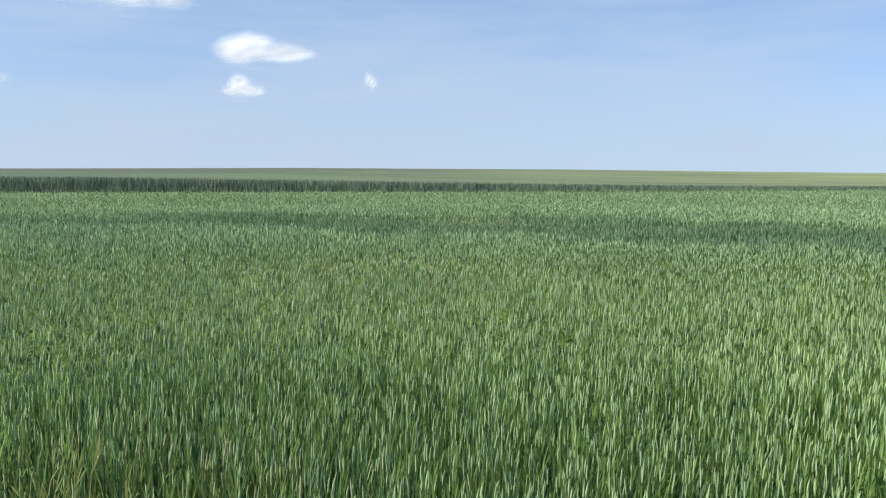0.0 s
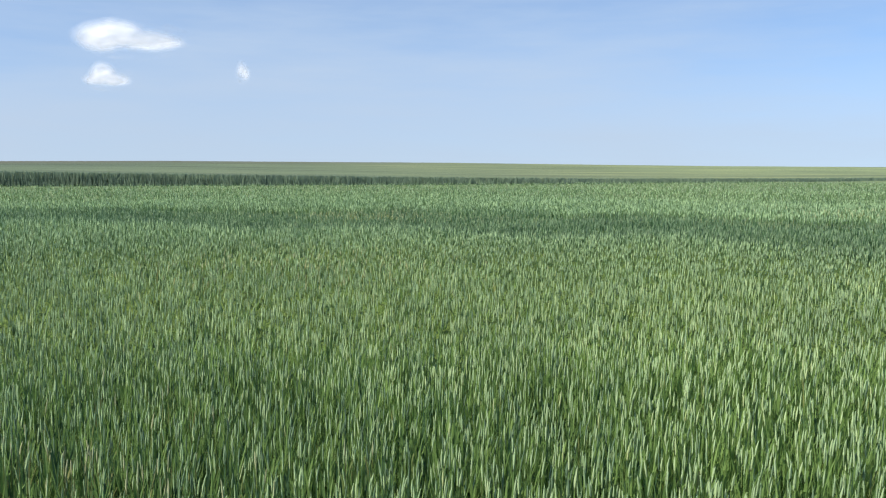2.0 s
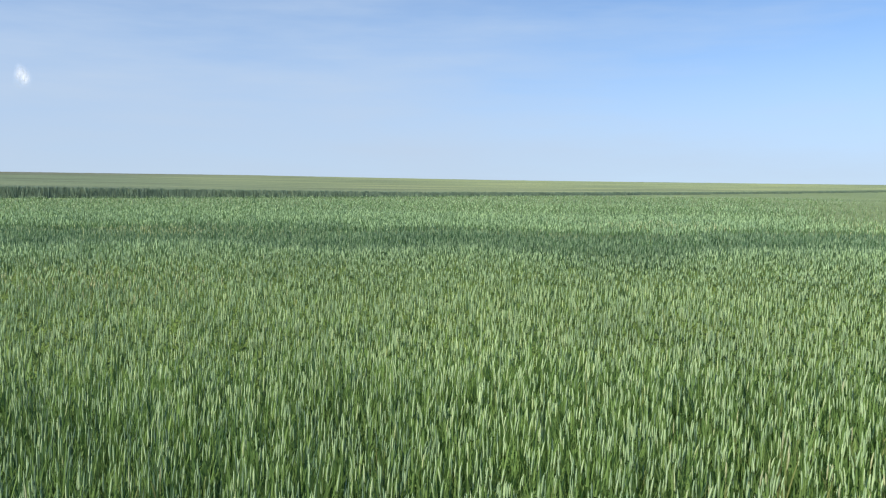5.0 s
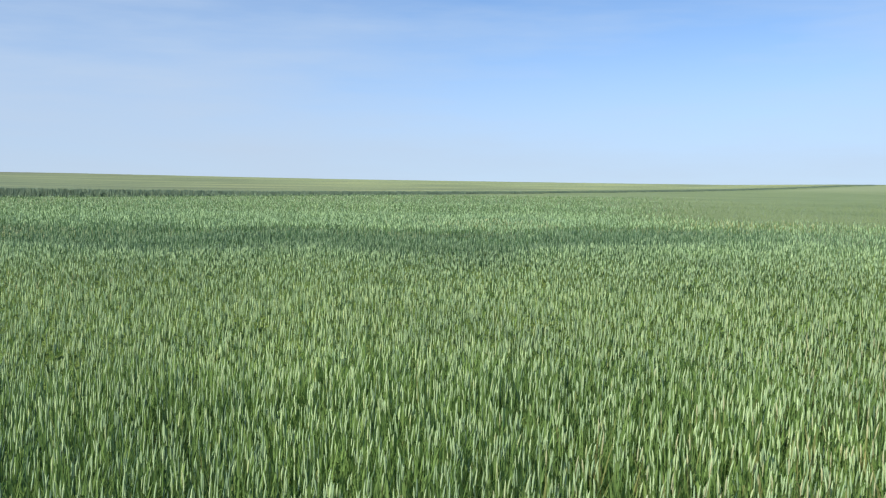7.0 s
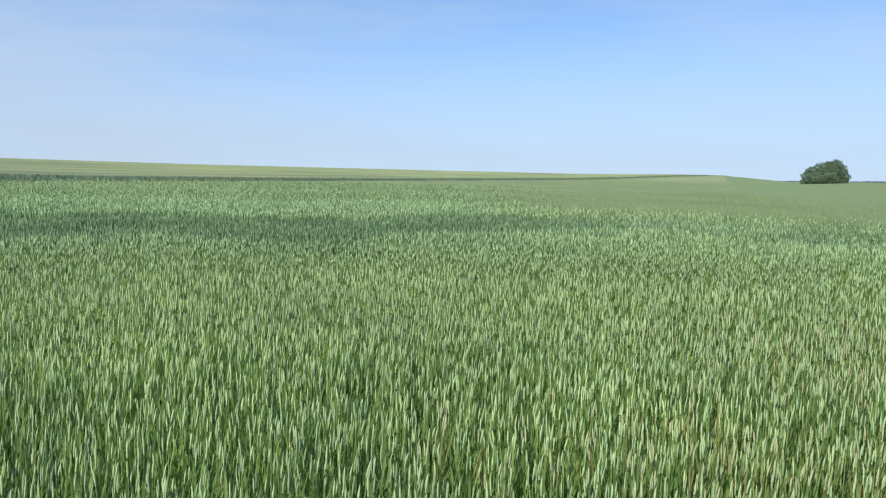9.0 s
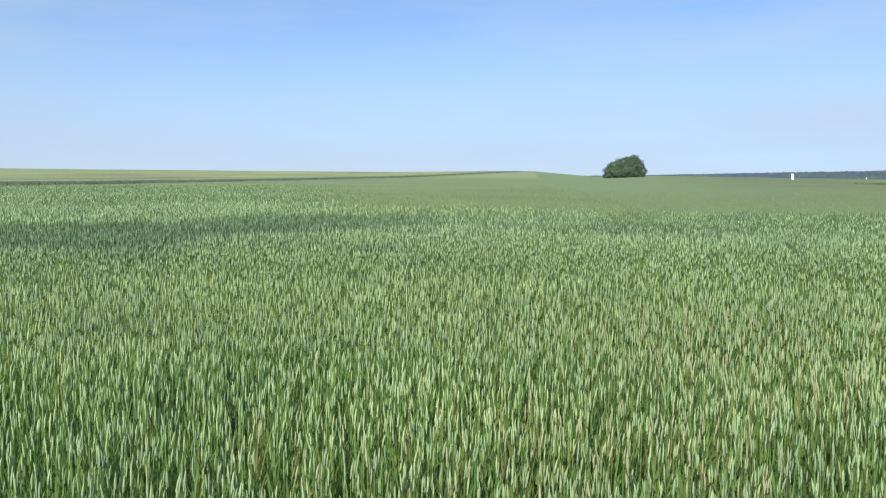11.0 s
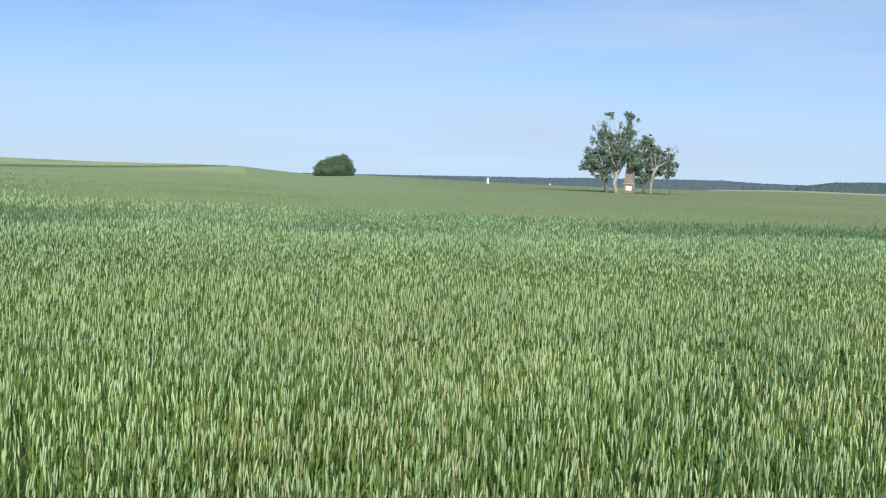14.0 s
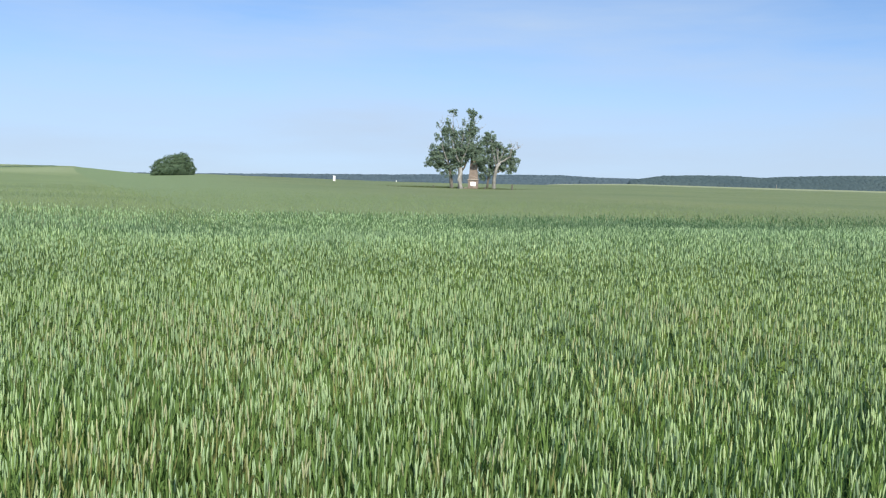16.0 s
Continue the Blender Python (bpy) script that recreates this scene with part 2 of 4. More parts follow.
def ground_z(x, y):
    x, y = np.asarray(x, float), np.asarray(y, float)
    d = np.hypot(x, y)
    az = np.degrees(np.arctan2(x, y))
    el, far = np.interp(az, SKY_AZ, SKY_EL), np.interp(az, SKY_AZ, SKY_D)
    cover = np.interp(az, [60, 66], [CROP, 0.4])
    top = EYE + far * np.tan(np.radians(el)) - cover
    start = np.interp(az, [-60, 0, 40, 62, 66], [50, 55, 90, 120, 30])
    k = smooth((d - start) / (far - start))
    z = top * k
    bank = np.interp(x, [-40, -23, -13, 0, 12, 23, 40, 60], [0.85, 0.78, 0.62, 0.42, 0.28, 0.16, 0.1, 0.05])
    z = z + bank * smooth((edge_side(x, y) + 0.3) / 1.2) * (1 - k)
    beyond = top - np.minimum((d - far) * 0.02, 22)
    run = np.clip((d - far) / 400, 0, 1)
    pale = EYE - cover + d * np.tan(np.radians(el + 0.09 * run)) - np.maximum(d - far - 400, 0) * 0.03
    z = np.where(d > far, beyond + (pale - beyond) * smooth((az - 83.5) / 7) * (d < far + 900), z)
    z = z + 0.03 * np.sin(x * 0.31 + 1) * np.sin(y * 0.27) * smooth((60 - d) / 30)
    return z - 0.1 * dip(x, y)


def mesh_of(name, verts, tris, mats, slots=None):
    me = bpy.data.meshes.new(name)
    verts, tris = np.asarray(verts, np.float32), np.asarray(tris, np.int32)
    w = tris.shape[1]
    me.vertices.add(len(verts))
    me.vertices.foreach_set("co", verts.ravel())
    me.loops.add(tris.size)
    me.loops.foreach_set("vertex_index", tris.ravel())
    me.polygons.add(len(tris))
    me.polygons.foreach_set("loop_start", np.arange(len(tris), dtype=np.int32) * w)
    for m in mats:
        me.materials.append(m)
    if slots is not None:
        me.polygons.foreach_set("material_index", np.asarray(slots, np.int32))
    me.update(calc_edges=True)
    me.validate()
    return me


def polar_sheet(name, rings, azimuths, lift, mat, keep=None, around=False):
    """A sheet over the land in rings round the standpoint."""
    d, a = np.meshgrid(rings, np.radians(azimuths), indexing="ij")
    x, y = d * np.sin(a), d * np.cos(a)
    z = ground_z(x, y) + lift
    if name.startswith("wheat"):
        z += -0.14 * smooth((7 - d) / 4) + (0.035 + 0.045 * smooth((np.degrees(a) - 45) / 15)) * smooth((d - 9) / 5) * (1 - 0.5 * smooth((d - 20) / 6))
        z -= (0.185 * smooth((barley_side(x, y) + 6) / 6) + 0.3 * smooth(barley_side(x, y) / 4)) * smooth((d - 13) / 5)
        z += np.random.default_rng(5).normal(0, 0.03, z.shape) * smooth((20 - d) / 8)
    nr, na = d.shape
    i, j = np.meshgrid(np.arange(nr - 1), np.arange(na if around else na - 1), indexing="ij")
    j2 = (j + 1) % na
    q = np.stack([i * na + j, (i + 1) * na + j, (i + 1) * na + j2, i * na + j2], -1).reshape(-1, 4)[:, ::-1]
    v = np.stack([x, y, z], -1).reshape(-1, 3)
    if keep is not None:
        c = v[q].mean(1)
        q = q[keep(c[:, 0], c[:, 1])]
        used, inv = np.unique(q, return_inverse=True)
        v, q = v[used], inv.reshape(q.shape)
    ob = new(name, mesh_of(name, v, q, [mat]))
    for p in ob.data.polygons:
        p.use_smooth = True
    return ob


ground = polar_sheet("ground", np.concatenate([[0.02], np.geomspace(0.6, 4600, 120)]), np.arange(-180, 180, 1.5), 0, SOIL, around=True)
tagged(ground, "brown-green soil of the gently rolling farmland", "ground", kind="structure")
RINGS = np.geomspace(8, 420, 270)
FAN = np.arange(-44, 124.2, 0.6)


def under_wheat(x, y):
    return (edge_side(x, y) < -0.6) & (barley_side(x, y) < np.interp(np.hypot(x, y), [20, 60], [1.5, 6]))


tagged(polar_sheet("wheat_undergrowth", np.concatenate([np.arange(1.45, 8, 0.08), RINGS[RINGS < 19]]), FAN, CROP - 0.22, SHADED_LEAVES, under_wheat),
       "lower leaves between the wheat stalks, their shade put into the colour", "wheat", kind="stuff")
tagged(polar_sheet("wheat_canopy", RINGS[RINGS > 17.5], FAN, CROP - 0.2, CANOPY, under_wheat),
       "dense blue-green leaf mass of the young wheat field", "wheat", kind="stuff")


def edge_sheet(name, along, beyond, lift, mat, keep):
    """A sheet over the land in rows along the edge of the upper field."""
    u, b = np.meshgrid(along, beyond, indexing="ij")
    x, y = u, edge_y(u) + b * 1.06
    v = np.stack([x, y, ground_z(x, y) + lift * smooth((b - 1.3) / 0.2)], -1).reshape(-1, 3)
    nu, nb = u.shape
    i, j = np.meshgrid(np.arange(nu - 1), np.arange(nb - 1), indexing="ij")
    q = np.stack([i * nb + j, (i + 1) * nb + j, (i + 1) * nb + j + 1, i * nb + j + 1], -1).reshape(-1, 4)
    c = v[q].mean(1)
    q = q[keep(c[:, 0], c[:, 1])]
    used, inv = np.unique(q, return_inverse=True)
    ob = new(name, mesh_of(name, v[used], inv.reshape(q.shape), [mat]))
    for p in ob.data.polygons:
        p.use_smooth = True
    return ob


tagged(edge_sheet("ripening_crop", np.concatenate([np.arange(-160, 160, 2.0), np.arange(160, 700, 6.0)]), np.concatenate([[1.3, 1.5, 2.0, 2.8], np.geomspace(4, 420, 60)]), CROP - 0.06, RYE_TOP,
                  lambda x, y: (np.hypot(x, y) < 560) & (np.degrees(np.arctan2(x, y)) > -75) & (np.degrees(np.arctan2(x, y)) < 66)),
       "pale yellow-green ripening crop on the rising field", "crop field", kind="stuff")
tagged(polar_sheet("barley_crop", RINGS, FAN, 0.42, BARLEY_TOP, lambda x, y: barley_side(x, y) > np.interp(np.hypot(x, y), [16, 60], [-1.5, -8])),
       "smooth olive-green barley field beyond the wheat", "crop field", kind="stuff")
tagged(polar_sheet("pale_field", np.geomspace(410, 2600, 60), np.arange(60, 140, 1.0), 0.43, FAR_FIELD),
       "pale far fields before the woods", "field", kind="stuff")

# ---- wheat ----
rng = np.random.default_rng(7)


def template(parts):
    """Joins (verts, tris, slot) pieces into one plant."""
    v, t, s, k = [], [], [], 0
    for pv, pt, ps in parts:
        v.append(np.array(pv, float))
        t.append(np.array(pt, int) + k)
        s += [ps] * len(pt)
        k += len(pv)
    return np.concatenate(v), np.concatenate(t), np.array(s)


def ear(z0, length, radius, rings, sides=4, lean=0.0, twist=0.5):
    v, t = [(0, 0, z0)], []
    for i in range(rings):
        f = (i + 0.6) / (rings + 0.2)
        rad = radius * (0.62 + 0.38 * math.sin(math.pi * min(1, f * 1.15))) * ((1.12 if i % 2 else 0.86) if twist else 1.0)
        for s in range(sides):
            a = 2 * math.pi * (s + twist * (i % 2)) / sides
            v.append((rad * math.cos(a) + lean * f * f, 0.75 * rad * math.sin(a), z0 + f * length))
    v.append((lean * 1.15, 0, z0 + length))
    for s in range(sides):
        t.append((0, 1 + (s + 1) % sides, 1 + s))
        for i in range(rings - 1):
            a, b = 1 + i * sides + s, 1 + i * sides + (s + 1) % sides
            t += [(a, b, b + sides), (a, b + sides, a + sides)]
        t.append((1 + (rings - 1) * sides + s, 1 + (rings - 1) * sides + (s + 1) % sides, len(v) - 1))
    return v, t, 0


def blade(z0, out, rise, width, turn, droop, seg=3):
    c, s = math.cos(turn), math.sin(turn)
    v, t = [], []
    for i in range(seg + 1):
        f = i / seg
        r, z = out * f, z0 + rise * f - droop * f * f
        w = width * (1 - f) ** 0.6 * (0.7 + 0.6 * f if f < 0.5 else 1)
        if i == seg:
            v.append((r * c, r * s, z))
        else:
            v += [(r * c - w * s, r * s + w * c, z), (r * c + w * s, r * s - w * c, z)]
    for i in range(seg - 1):
        k = 2 * i
        t += [(k, k + 1, k + 3), (k, k + 3, k + 2)]
    t.append((2 * seg - 2, 2 * seg - 1, 2 * seg))
    return v, t, 1


def stem(top, w, lean=0.0):
    return [(-w, 0, 0), (w, 0, 0), (w * 0.7, 0, top), (-w * 0.7, 0, top)], [(0, 1, 2), (0, 2, 3)], 1


def near_plant(k):
    r = random.Random(100 + k)
    top = 0.655 + r.uniform(-0.02, 0.02)
    parts = [ear(top, r.uniform(0.054, 0.076), r.uniform(0.0035, 0.0045), 3, lean=r.uniform(-0.008, 0.008)), stem(top + 0.01, 0.0022)]
    for i in range(3):
        z = (0.52, 0.42, 0.30)[i] + r.uniform(-0.04, 0.04)
        parts.append(blade(z, r.uniform(0.02, 0.08), r.uniform(0.13, 0.19), r.uniform(0.0055, 0.0085), r.uniform(0, 6.28), r.uniform(0.0, 0.12)))
    if r.random() < 0.5:
        parts.append(blade(0.5, 0.07, 0.24, 0.0045, r.uniform(0, 6.28), 0.05))
    return template(parts)


def tiller(k, seg=3):
    """A shoot without an ear."""
    r = random.Random(150 + k)
    parts = [stem(0.5, 0.0022)]
    for i in range(4 if seg > 2 else 3):
        parts.append(blade(r.uniform(0.22, 0.46), r.uniform(0.02, 0.09), r.uniform(0.14, 0.22), r.uniform(0.006, 0.0095), r.uniform(0, 6.28), r.uniform(0.0, 0.09), seg))
    return template(parts)


def mid_plant(k, rings=2):
    r = random.Random(200 + k)
    top = 0.655 + r.uniform(-0.02, 0.02)
    parts = [ear(top, r.uniform(0.07, 0.095), r.uniform(0.0038, 0.0047) * (1 if rings > 1 else 1.15), rings, 3, twist=0.0)]
    for i in range(2):
        parts.append(blade(0.47 - 0.12 * i + r.uniform(-0.04, 0.04), r.uniform(0.03, 0.1), r.uniform(0.13, 0.19), 0.008, r.uniform(0, 6.28), r.uniform(0, 0.08), 2))
    return template(parts)


def far_plant(k):
    r = random.Random(300 + k)
    w, top = 0.0062, 0.64 + r.uniform(-0.02, 0.02)
    return template([([(0, 0, top), (w, 0, top + 0.045), (0, 0, top + 0.095), (-w, 0, top + 0.045)], [(0, 1, 2), (0, 2, 3)], 0)])


def far_shoot(k):
    r = random.Random(330 + k)
    return template([([(-0.017, 0.012, 0.42), (0.017, -0.012, 0.42), (r.uniform(-0.05, 0.05), r.uniform(-0.05, 0.05), 0.71)], [(0, 1, 2)], 1)])


def sown(d0, d1, density, az0=-44, az1=124):
    """Places in a ring sector; density falls as 5 m over the distance."""
    span = radians(az1 - az0)
    if d1 <= 5:
        n = int(density * span * (d1 ** 2 - d0 ** 2) / 2)
        d = np.sqrt(rng.uniform(d0 ** 2, d1 ** 2, n))
    else:
        n = int(density * 5 * span * (d1 - d0))
        d = rng.uniform(d0, d1, n)
    a = rng.uniform(radians(az0), radians(az1), n)
    return d * np.sin(a), d * np.cos(a)


# where the crop is coloured darker: x, y, radius, amount
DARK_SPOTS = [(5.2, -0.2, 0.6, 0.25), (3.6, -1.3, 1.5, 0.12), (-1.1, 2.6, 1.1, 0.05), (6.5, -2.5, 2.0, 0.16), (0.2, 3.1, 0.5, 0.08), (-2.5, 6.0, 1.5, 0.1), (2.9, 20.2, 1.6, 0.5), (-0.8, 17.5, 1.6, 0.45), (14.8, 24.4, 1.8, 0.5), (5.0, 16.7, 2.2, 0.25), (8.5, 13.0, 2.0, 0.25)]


# where it yellows
DRY_SPOTS = [(2.9, 1.35, 0.8, 0.35), (4.4, 1.2, 0.7, 0.3), (4.6, -0.5, 0.5, 0.35), (3.1, 0.2, 0.6, 0.2), (2.3, 1.9, 0.5, 0.25), (-1.3, 2.35, 0.8, 0.6), (-0.2, 9.0, 1.4, 0.2), (1.0, 20.0, 1.5, 0.25), (5.2, 1.9, 1.2, 0.4), (6.5, -1.0, 0.9, 0.3), (18.8, 14.9, 2.2, 0.4), (12.0, 17.5, 1.8, 0.25)]


def stand(name, plants, x, y, mats, widen=None, tall=1.0, tilt=0.032, lush=True, vary=0.055):
    """Sets plants of a few kinds at x, y and joins them into one mesh."""
    z = ground_z(x, y)
    pick = rng.integers(0, len(plants), len(x))
    vs, ts, ss, k = [], [], [], 0
    broad = np.sin(x * 0.23 + 2 * np.sin(y * 0.11)) * np.sin(y * 0.31 + 1.7 * np.sin(x * 0.13) + 1)
    far, side = np.hypot(x, y), np.degrees(np.arctan2(x, y))
    lushness = rng.normal(0, 0.16, len(x)) + (0.6 + 0.12 * broad) * smooth((far - 4) / 9) * np.interp(side, [35, 60, 80], [1, 0.7, 0.8]) + np.interp(side, [-26, 2, 30, 48, 58], [0.34, 0.26, 0.2, 0.14, 0]) * (0.4 + 0.6 * smooth((far - 3) / 3)) + 0.5 * smooth((far - 11) / 8) * np.interp(side, [45, 60, 75], [1, 0.5, 0.8])
    # share of darker-coloured plants by hollow, bearing, distance and nearness to the barley
    darkness = 1.35 * dip(x, y) + rng.normal(0, 0.2, len(x)) + (0.1 + 0.16 * broad) * smooth((far - 9) / 10) * np.interp(side, [35, 75], [1, 0.2]) * (1 - 0.8 * smooth((far - 19) / 4)) + np.interp(side, [-26, 8, 36, 52], [0.3, 0.28, 0.14, 0]) * (1 - 0.55 * smooth((far - 3.5) / 3.5)) + np.interp(side, [78, 94], [0, 0.22]) * (1 - 0.6 * smooth((far - 19) / 5)) + np.interp(side, [-30, -12], [0.12, 0]) + 0.45 * smooth((barley_side(x, y) + 2.2) / 2) * smooth((side - 80) / 8) + 0.3 * smooth((barley_side(x, y) + 9) / 9) * smooth((side - 52) / 12)
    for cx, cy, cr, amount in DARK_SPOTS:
        darkness = darkness + amount * np.exp(-((x - cx) ** 2 + (y - cy) ** 2) / cr ** 2)
    dry = np.zeros(len(x))
    for cx, cy, cr, amount in DRY_SPOTS:
        dry = np.maximum(dry, amount * np.exp(-((x - cx) ** 2 + (y - cy) ** 2) / cr ** 2))
    dry = rng.random(len(x)) < dry
    for i, (pv, pt, ps) in enumerate(plants):
        m = pick == i
        n = int(m.sum())
        a = rng.uniform(0, 2 * np.pi, n)
        g = np.ones(n) if widen is None else widen[m]
        h = (tall if np.isscalar(tall) else tall[m]) * (1 + rng.normal(0, vary, n)) * (1 - (0.2 if lush else 0.0) * smooth((barley_side(x[m], y[m]) + 6) / 6))
        tx, ty = rng.normal(0.02, tilt, n), rng.normal(0, tilt, n)
        px, py, pz = pv[:, 0][None] * g[:, None], pv[:, 1][None] * g[:, None], pv[:, 2][None] * h[:, None]
        c, s = np.cos(a)[:, None], np.sin(a)[:, None]
        bend = pz * pz / CROP
        wx = px * c - py * s + bend * tx[:, None] + x[m][:, None]
        wy = px * s + py * c + bend * ty[:, None] + y[m][:, None]
        vs.append(np.stack([wx, wy, pz + z[m][:, None]], -1).reshape(-1, 3))
        ts.append((pt[None] + (np.arange(n) * len(pv))[:, None, None] + k).reshape(-1, 3))
        slot = np.tile(ps, (n, 1))
        if lush:
            slot = slot + np.where(dry[m], 6, np.where(darkness[m] > 0.45, 4, np.where(lushness[m] > 0.42, 2, 0)))[:, None]
        ss.append(slot.ravel())
        k += n * len(pv)
    me = mesh_of(name, np.concatenate(vs), np.concatenate(ts), mats, np.concatenate(ss))
    me.polygons.foreach_set("use_smooth", np.ones(len(me.polygons), bool))
    return new(name, me)


def in_wheat(x, y):
    side = np.degrees(np.arctan2(x, y))
    beyond = (x + 0.72 * y - 22.4) / 1.232
    smoother = smooth((side - 38) / 12) * smooth((beyond + np.interp(side, [60, 84], [2.5, 1.0])) / np.interp(side, [50, 84], [14, 11]))
    return (rng.random(len(x)) > smoother) & (edge_side(x, y) < -0.8) & (barley_side(x, y) < rng.normal(0.5, 0.25, len(x)) * np.maximum(1, np.hypot(x, y) / 12) * np.interp(side, [60, 90], [9, 5]))


WHEAT = [EAR, LEAF, LUSH_EAR, LUSH_LEAF, DARK_EAR, DARK_LEAF, DRY_EAR, DRY_LEAF]
x, y = sown(1.5, 5.0, 780)
m = (np.hypot(x + 1.35, y - 2.3) > 0.8) | (rng.random(len(x)) < 0.2)
x, y = x[m], y[m]
single = np.flatnonzero((np.abs(np.hypot(x, y) - 2.4) < 0.2) & (np.degrees(np.arctan2(x, y)) > -26) & (np.degrees(np.arctan2(x, y)) < 108))
single = rng.permutation(single)[:300]
sx, sy = x[single], y[single]
x, y = np.delete(x, single), np.delete(y, single)
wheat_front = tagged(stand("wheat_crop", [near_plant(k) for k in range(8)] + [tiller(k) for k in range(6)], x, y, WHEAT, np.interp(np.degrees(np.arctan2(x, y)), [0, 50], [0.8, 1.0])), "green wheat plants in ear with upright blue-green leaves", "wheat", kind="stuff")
x, y = sown(5.0, 17.0, 680)
m = rng.random(len(x)) > smooth((np.hypot(x, y) - 10.5) / 6.5)
x, y = x[m], y[m]
for rings, zone in ((2, np.hypot(x, y) < 8.5), (1, np.hypot(x, y) >= 8.5)):
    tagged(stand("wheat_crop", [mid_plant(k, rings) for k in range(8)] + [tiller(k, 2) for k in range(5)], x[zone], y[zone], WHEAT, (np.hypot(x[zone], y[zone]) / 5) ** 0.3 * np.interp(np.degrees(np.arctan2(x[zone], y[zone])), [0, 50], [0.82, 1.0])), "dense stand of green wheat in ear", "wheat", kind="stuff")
x, y = (np.concatenate(p) for p in zip(sown(10.5, 75.0, 520), sown(10.5, 30.0, 620)))
m = in_wheat(x, y) & (rng.random(len(x)) < smooth((np.hypot(x, y) - 10) / 6) * (1 - 0.7 * smooth((np.hypot(x, y) - 22) / 35)))
x, y = x[m], y[m]
tagged(stand("wheat_crop", [far_plant(k) for k in range(6)] + [far_shoot(k) for k in range(7)], x, y, WHEAT, (np.hypot(x, y) / 13) ** 0.4, vary=0.035), "green wheat stretching to the field edge", "wheat", kind="stuff")

x, y = sown(0.95, 1.5, 560)
tagged(stand("wheat_crop", [mid_plant(k) for k in range(8)] + [tiller(k, 2) for k in range(4)], x, y, WHEAT), "green wheat in ear at the field margin", "wheat", kind="stuff")

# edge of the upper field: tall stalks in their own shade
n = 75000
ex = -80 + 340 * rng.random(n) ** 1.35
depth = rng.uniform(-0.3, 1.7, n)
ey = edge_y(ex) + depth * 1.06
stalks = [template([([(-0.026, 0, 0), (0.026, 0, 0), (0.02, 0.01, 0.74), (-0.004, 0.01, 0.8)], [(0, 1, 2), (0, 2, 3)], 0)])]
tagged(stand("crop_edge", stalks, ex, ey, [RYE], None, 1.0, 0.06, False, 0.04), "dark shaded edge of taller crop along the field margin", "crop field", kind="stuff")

# olive field
x, y = sown(17.0, 75.0, 420, 44, 124)
m = ((x + 0.72 * y - 22.4) / 1.232 > rng.normal(1.5, 1.5, len(x))) & (edge_side(x, y) < -0.8) & (rng.random(len(x)) > smooth((np.hypot(x, y) - 24) / 50))
x, y = x[m], y[m]
tagged(stand("barley", [far_plant(k) for k in range(4)], x, y, [BARLEY, BARLEY], np.sqrt(np.hypot(x, y) / 16), np.where(barley_side(x, y) > -1, 0.68, 0.86), lush=False), "short olive-green barley in ear", "barley", kind="stuff")


# ---- trees ----
def leaves_material(name, dark, light):
    return leafy(name, [(0, dark), (1, light)], 0.3, PATCH, 0.55, 0.3, 0.3, 0.4)


def bark_material(name, a, b):
    m, n, l, bs = material(name, 0.85, 0.2)
    t = noise_tex(n, l, 3.0, 5, (3, 3, 0.6))
    r = ramp(n, [(0.35, a), (0.65, b)])
    l.new(t.outputs[0], r.inputs[0])
    l.new(r.outputs[0], bs.inputs["Base Color"])
    bp = n.new("ShaderNodeBump")
    bp.inputs["Strength"].default_value, bp.inputs["Distance"].default_value = 0.8, 0.05
    l.new(t.outputs[0], bp.inputs["Height"])
    l.new(bp.outputs[0], bs.inputs["Normal"])
    return m


MAPLE = leaves_material("maple_leaves", (0.125, 0.185, 0.135), (0.225, 0.295, 0.215))
HEDGE = leaves_material("bush_leaves", (0.082, 0.135, 0.082), (0.128, 0.19, 0.108))
PALE_BARK = bark_material("pale_bark", (0.17, 0.165, 0.15), (0.34, 0.335, 0.31))
DARK_BARK = bark_material("dark_bark", (0.07, 0.065, 0.055), (0.15, 0.14, 0.12))


def part(name, bm_or_mesh, mat, parent, label=""):
    if isinstance(bm_or_mesh, bpy.types.Mesh):
        me = bm_or_mesh
    else:
        me = bpy.data.meshes.new(name)
        bm_or_mesh.to_mesh(me)
        bm_or_mesh.free()
    if mat is not None:
        me.materials.clear()
        me.materials.append(mat)
    ob = new(name, me)
    ob.parent = parent
    return tagged(ob, label)


def tube(points, radii, sides=8):
    """A tapering limb through points, with a closed end."""
    bm = bmesh.new()
    rings = []
    for i, p in enumerate(points):
        p = Vector(p)
        d = (Vector(points[min(i + 1, len(points) - 1)]) - Vector(points[max(i - 1, 0)])).normalized()
        q = d.to_track_quat("Z", "Y")
        rings.append([bm.verts.new(p + q @ Vector((radii[i] * math.cos(2 * math.pi * s / sides), radii[i] * math.sin(2 * math.pi * s / sides), 0))) for s in range(sides)])
    for a, b in zip(rings, rings[1:]):
        for s in range(sides):
            f = bm.faces.new((a[s], a[(s + 1) % sides], b[(s + 1) % sides], b[s]))
            f.smooth = True
    bm.faces.new(rings[-1])
    bm.faces.new(rings[0][::-1])
    return bm


def wander(a, b, n, amount, seed):
    r = random.Random(seed)
    a, b = Vector(a), Vector(b)
    return [a.lerp(b, i / n) + (Vector((r.uniform(-1, 1), r.uniform(-1, 1), r.uniform(-0.4, 0.4))) * amount if 0 < i < n else Vector()) for i in range(n + 1)]


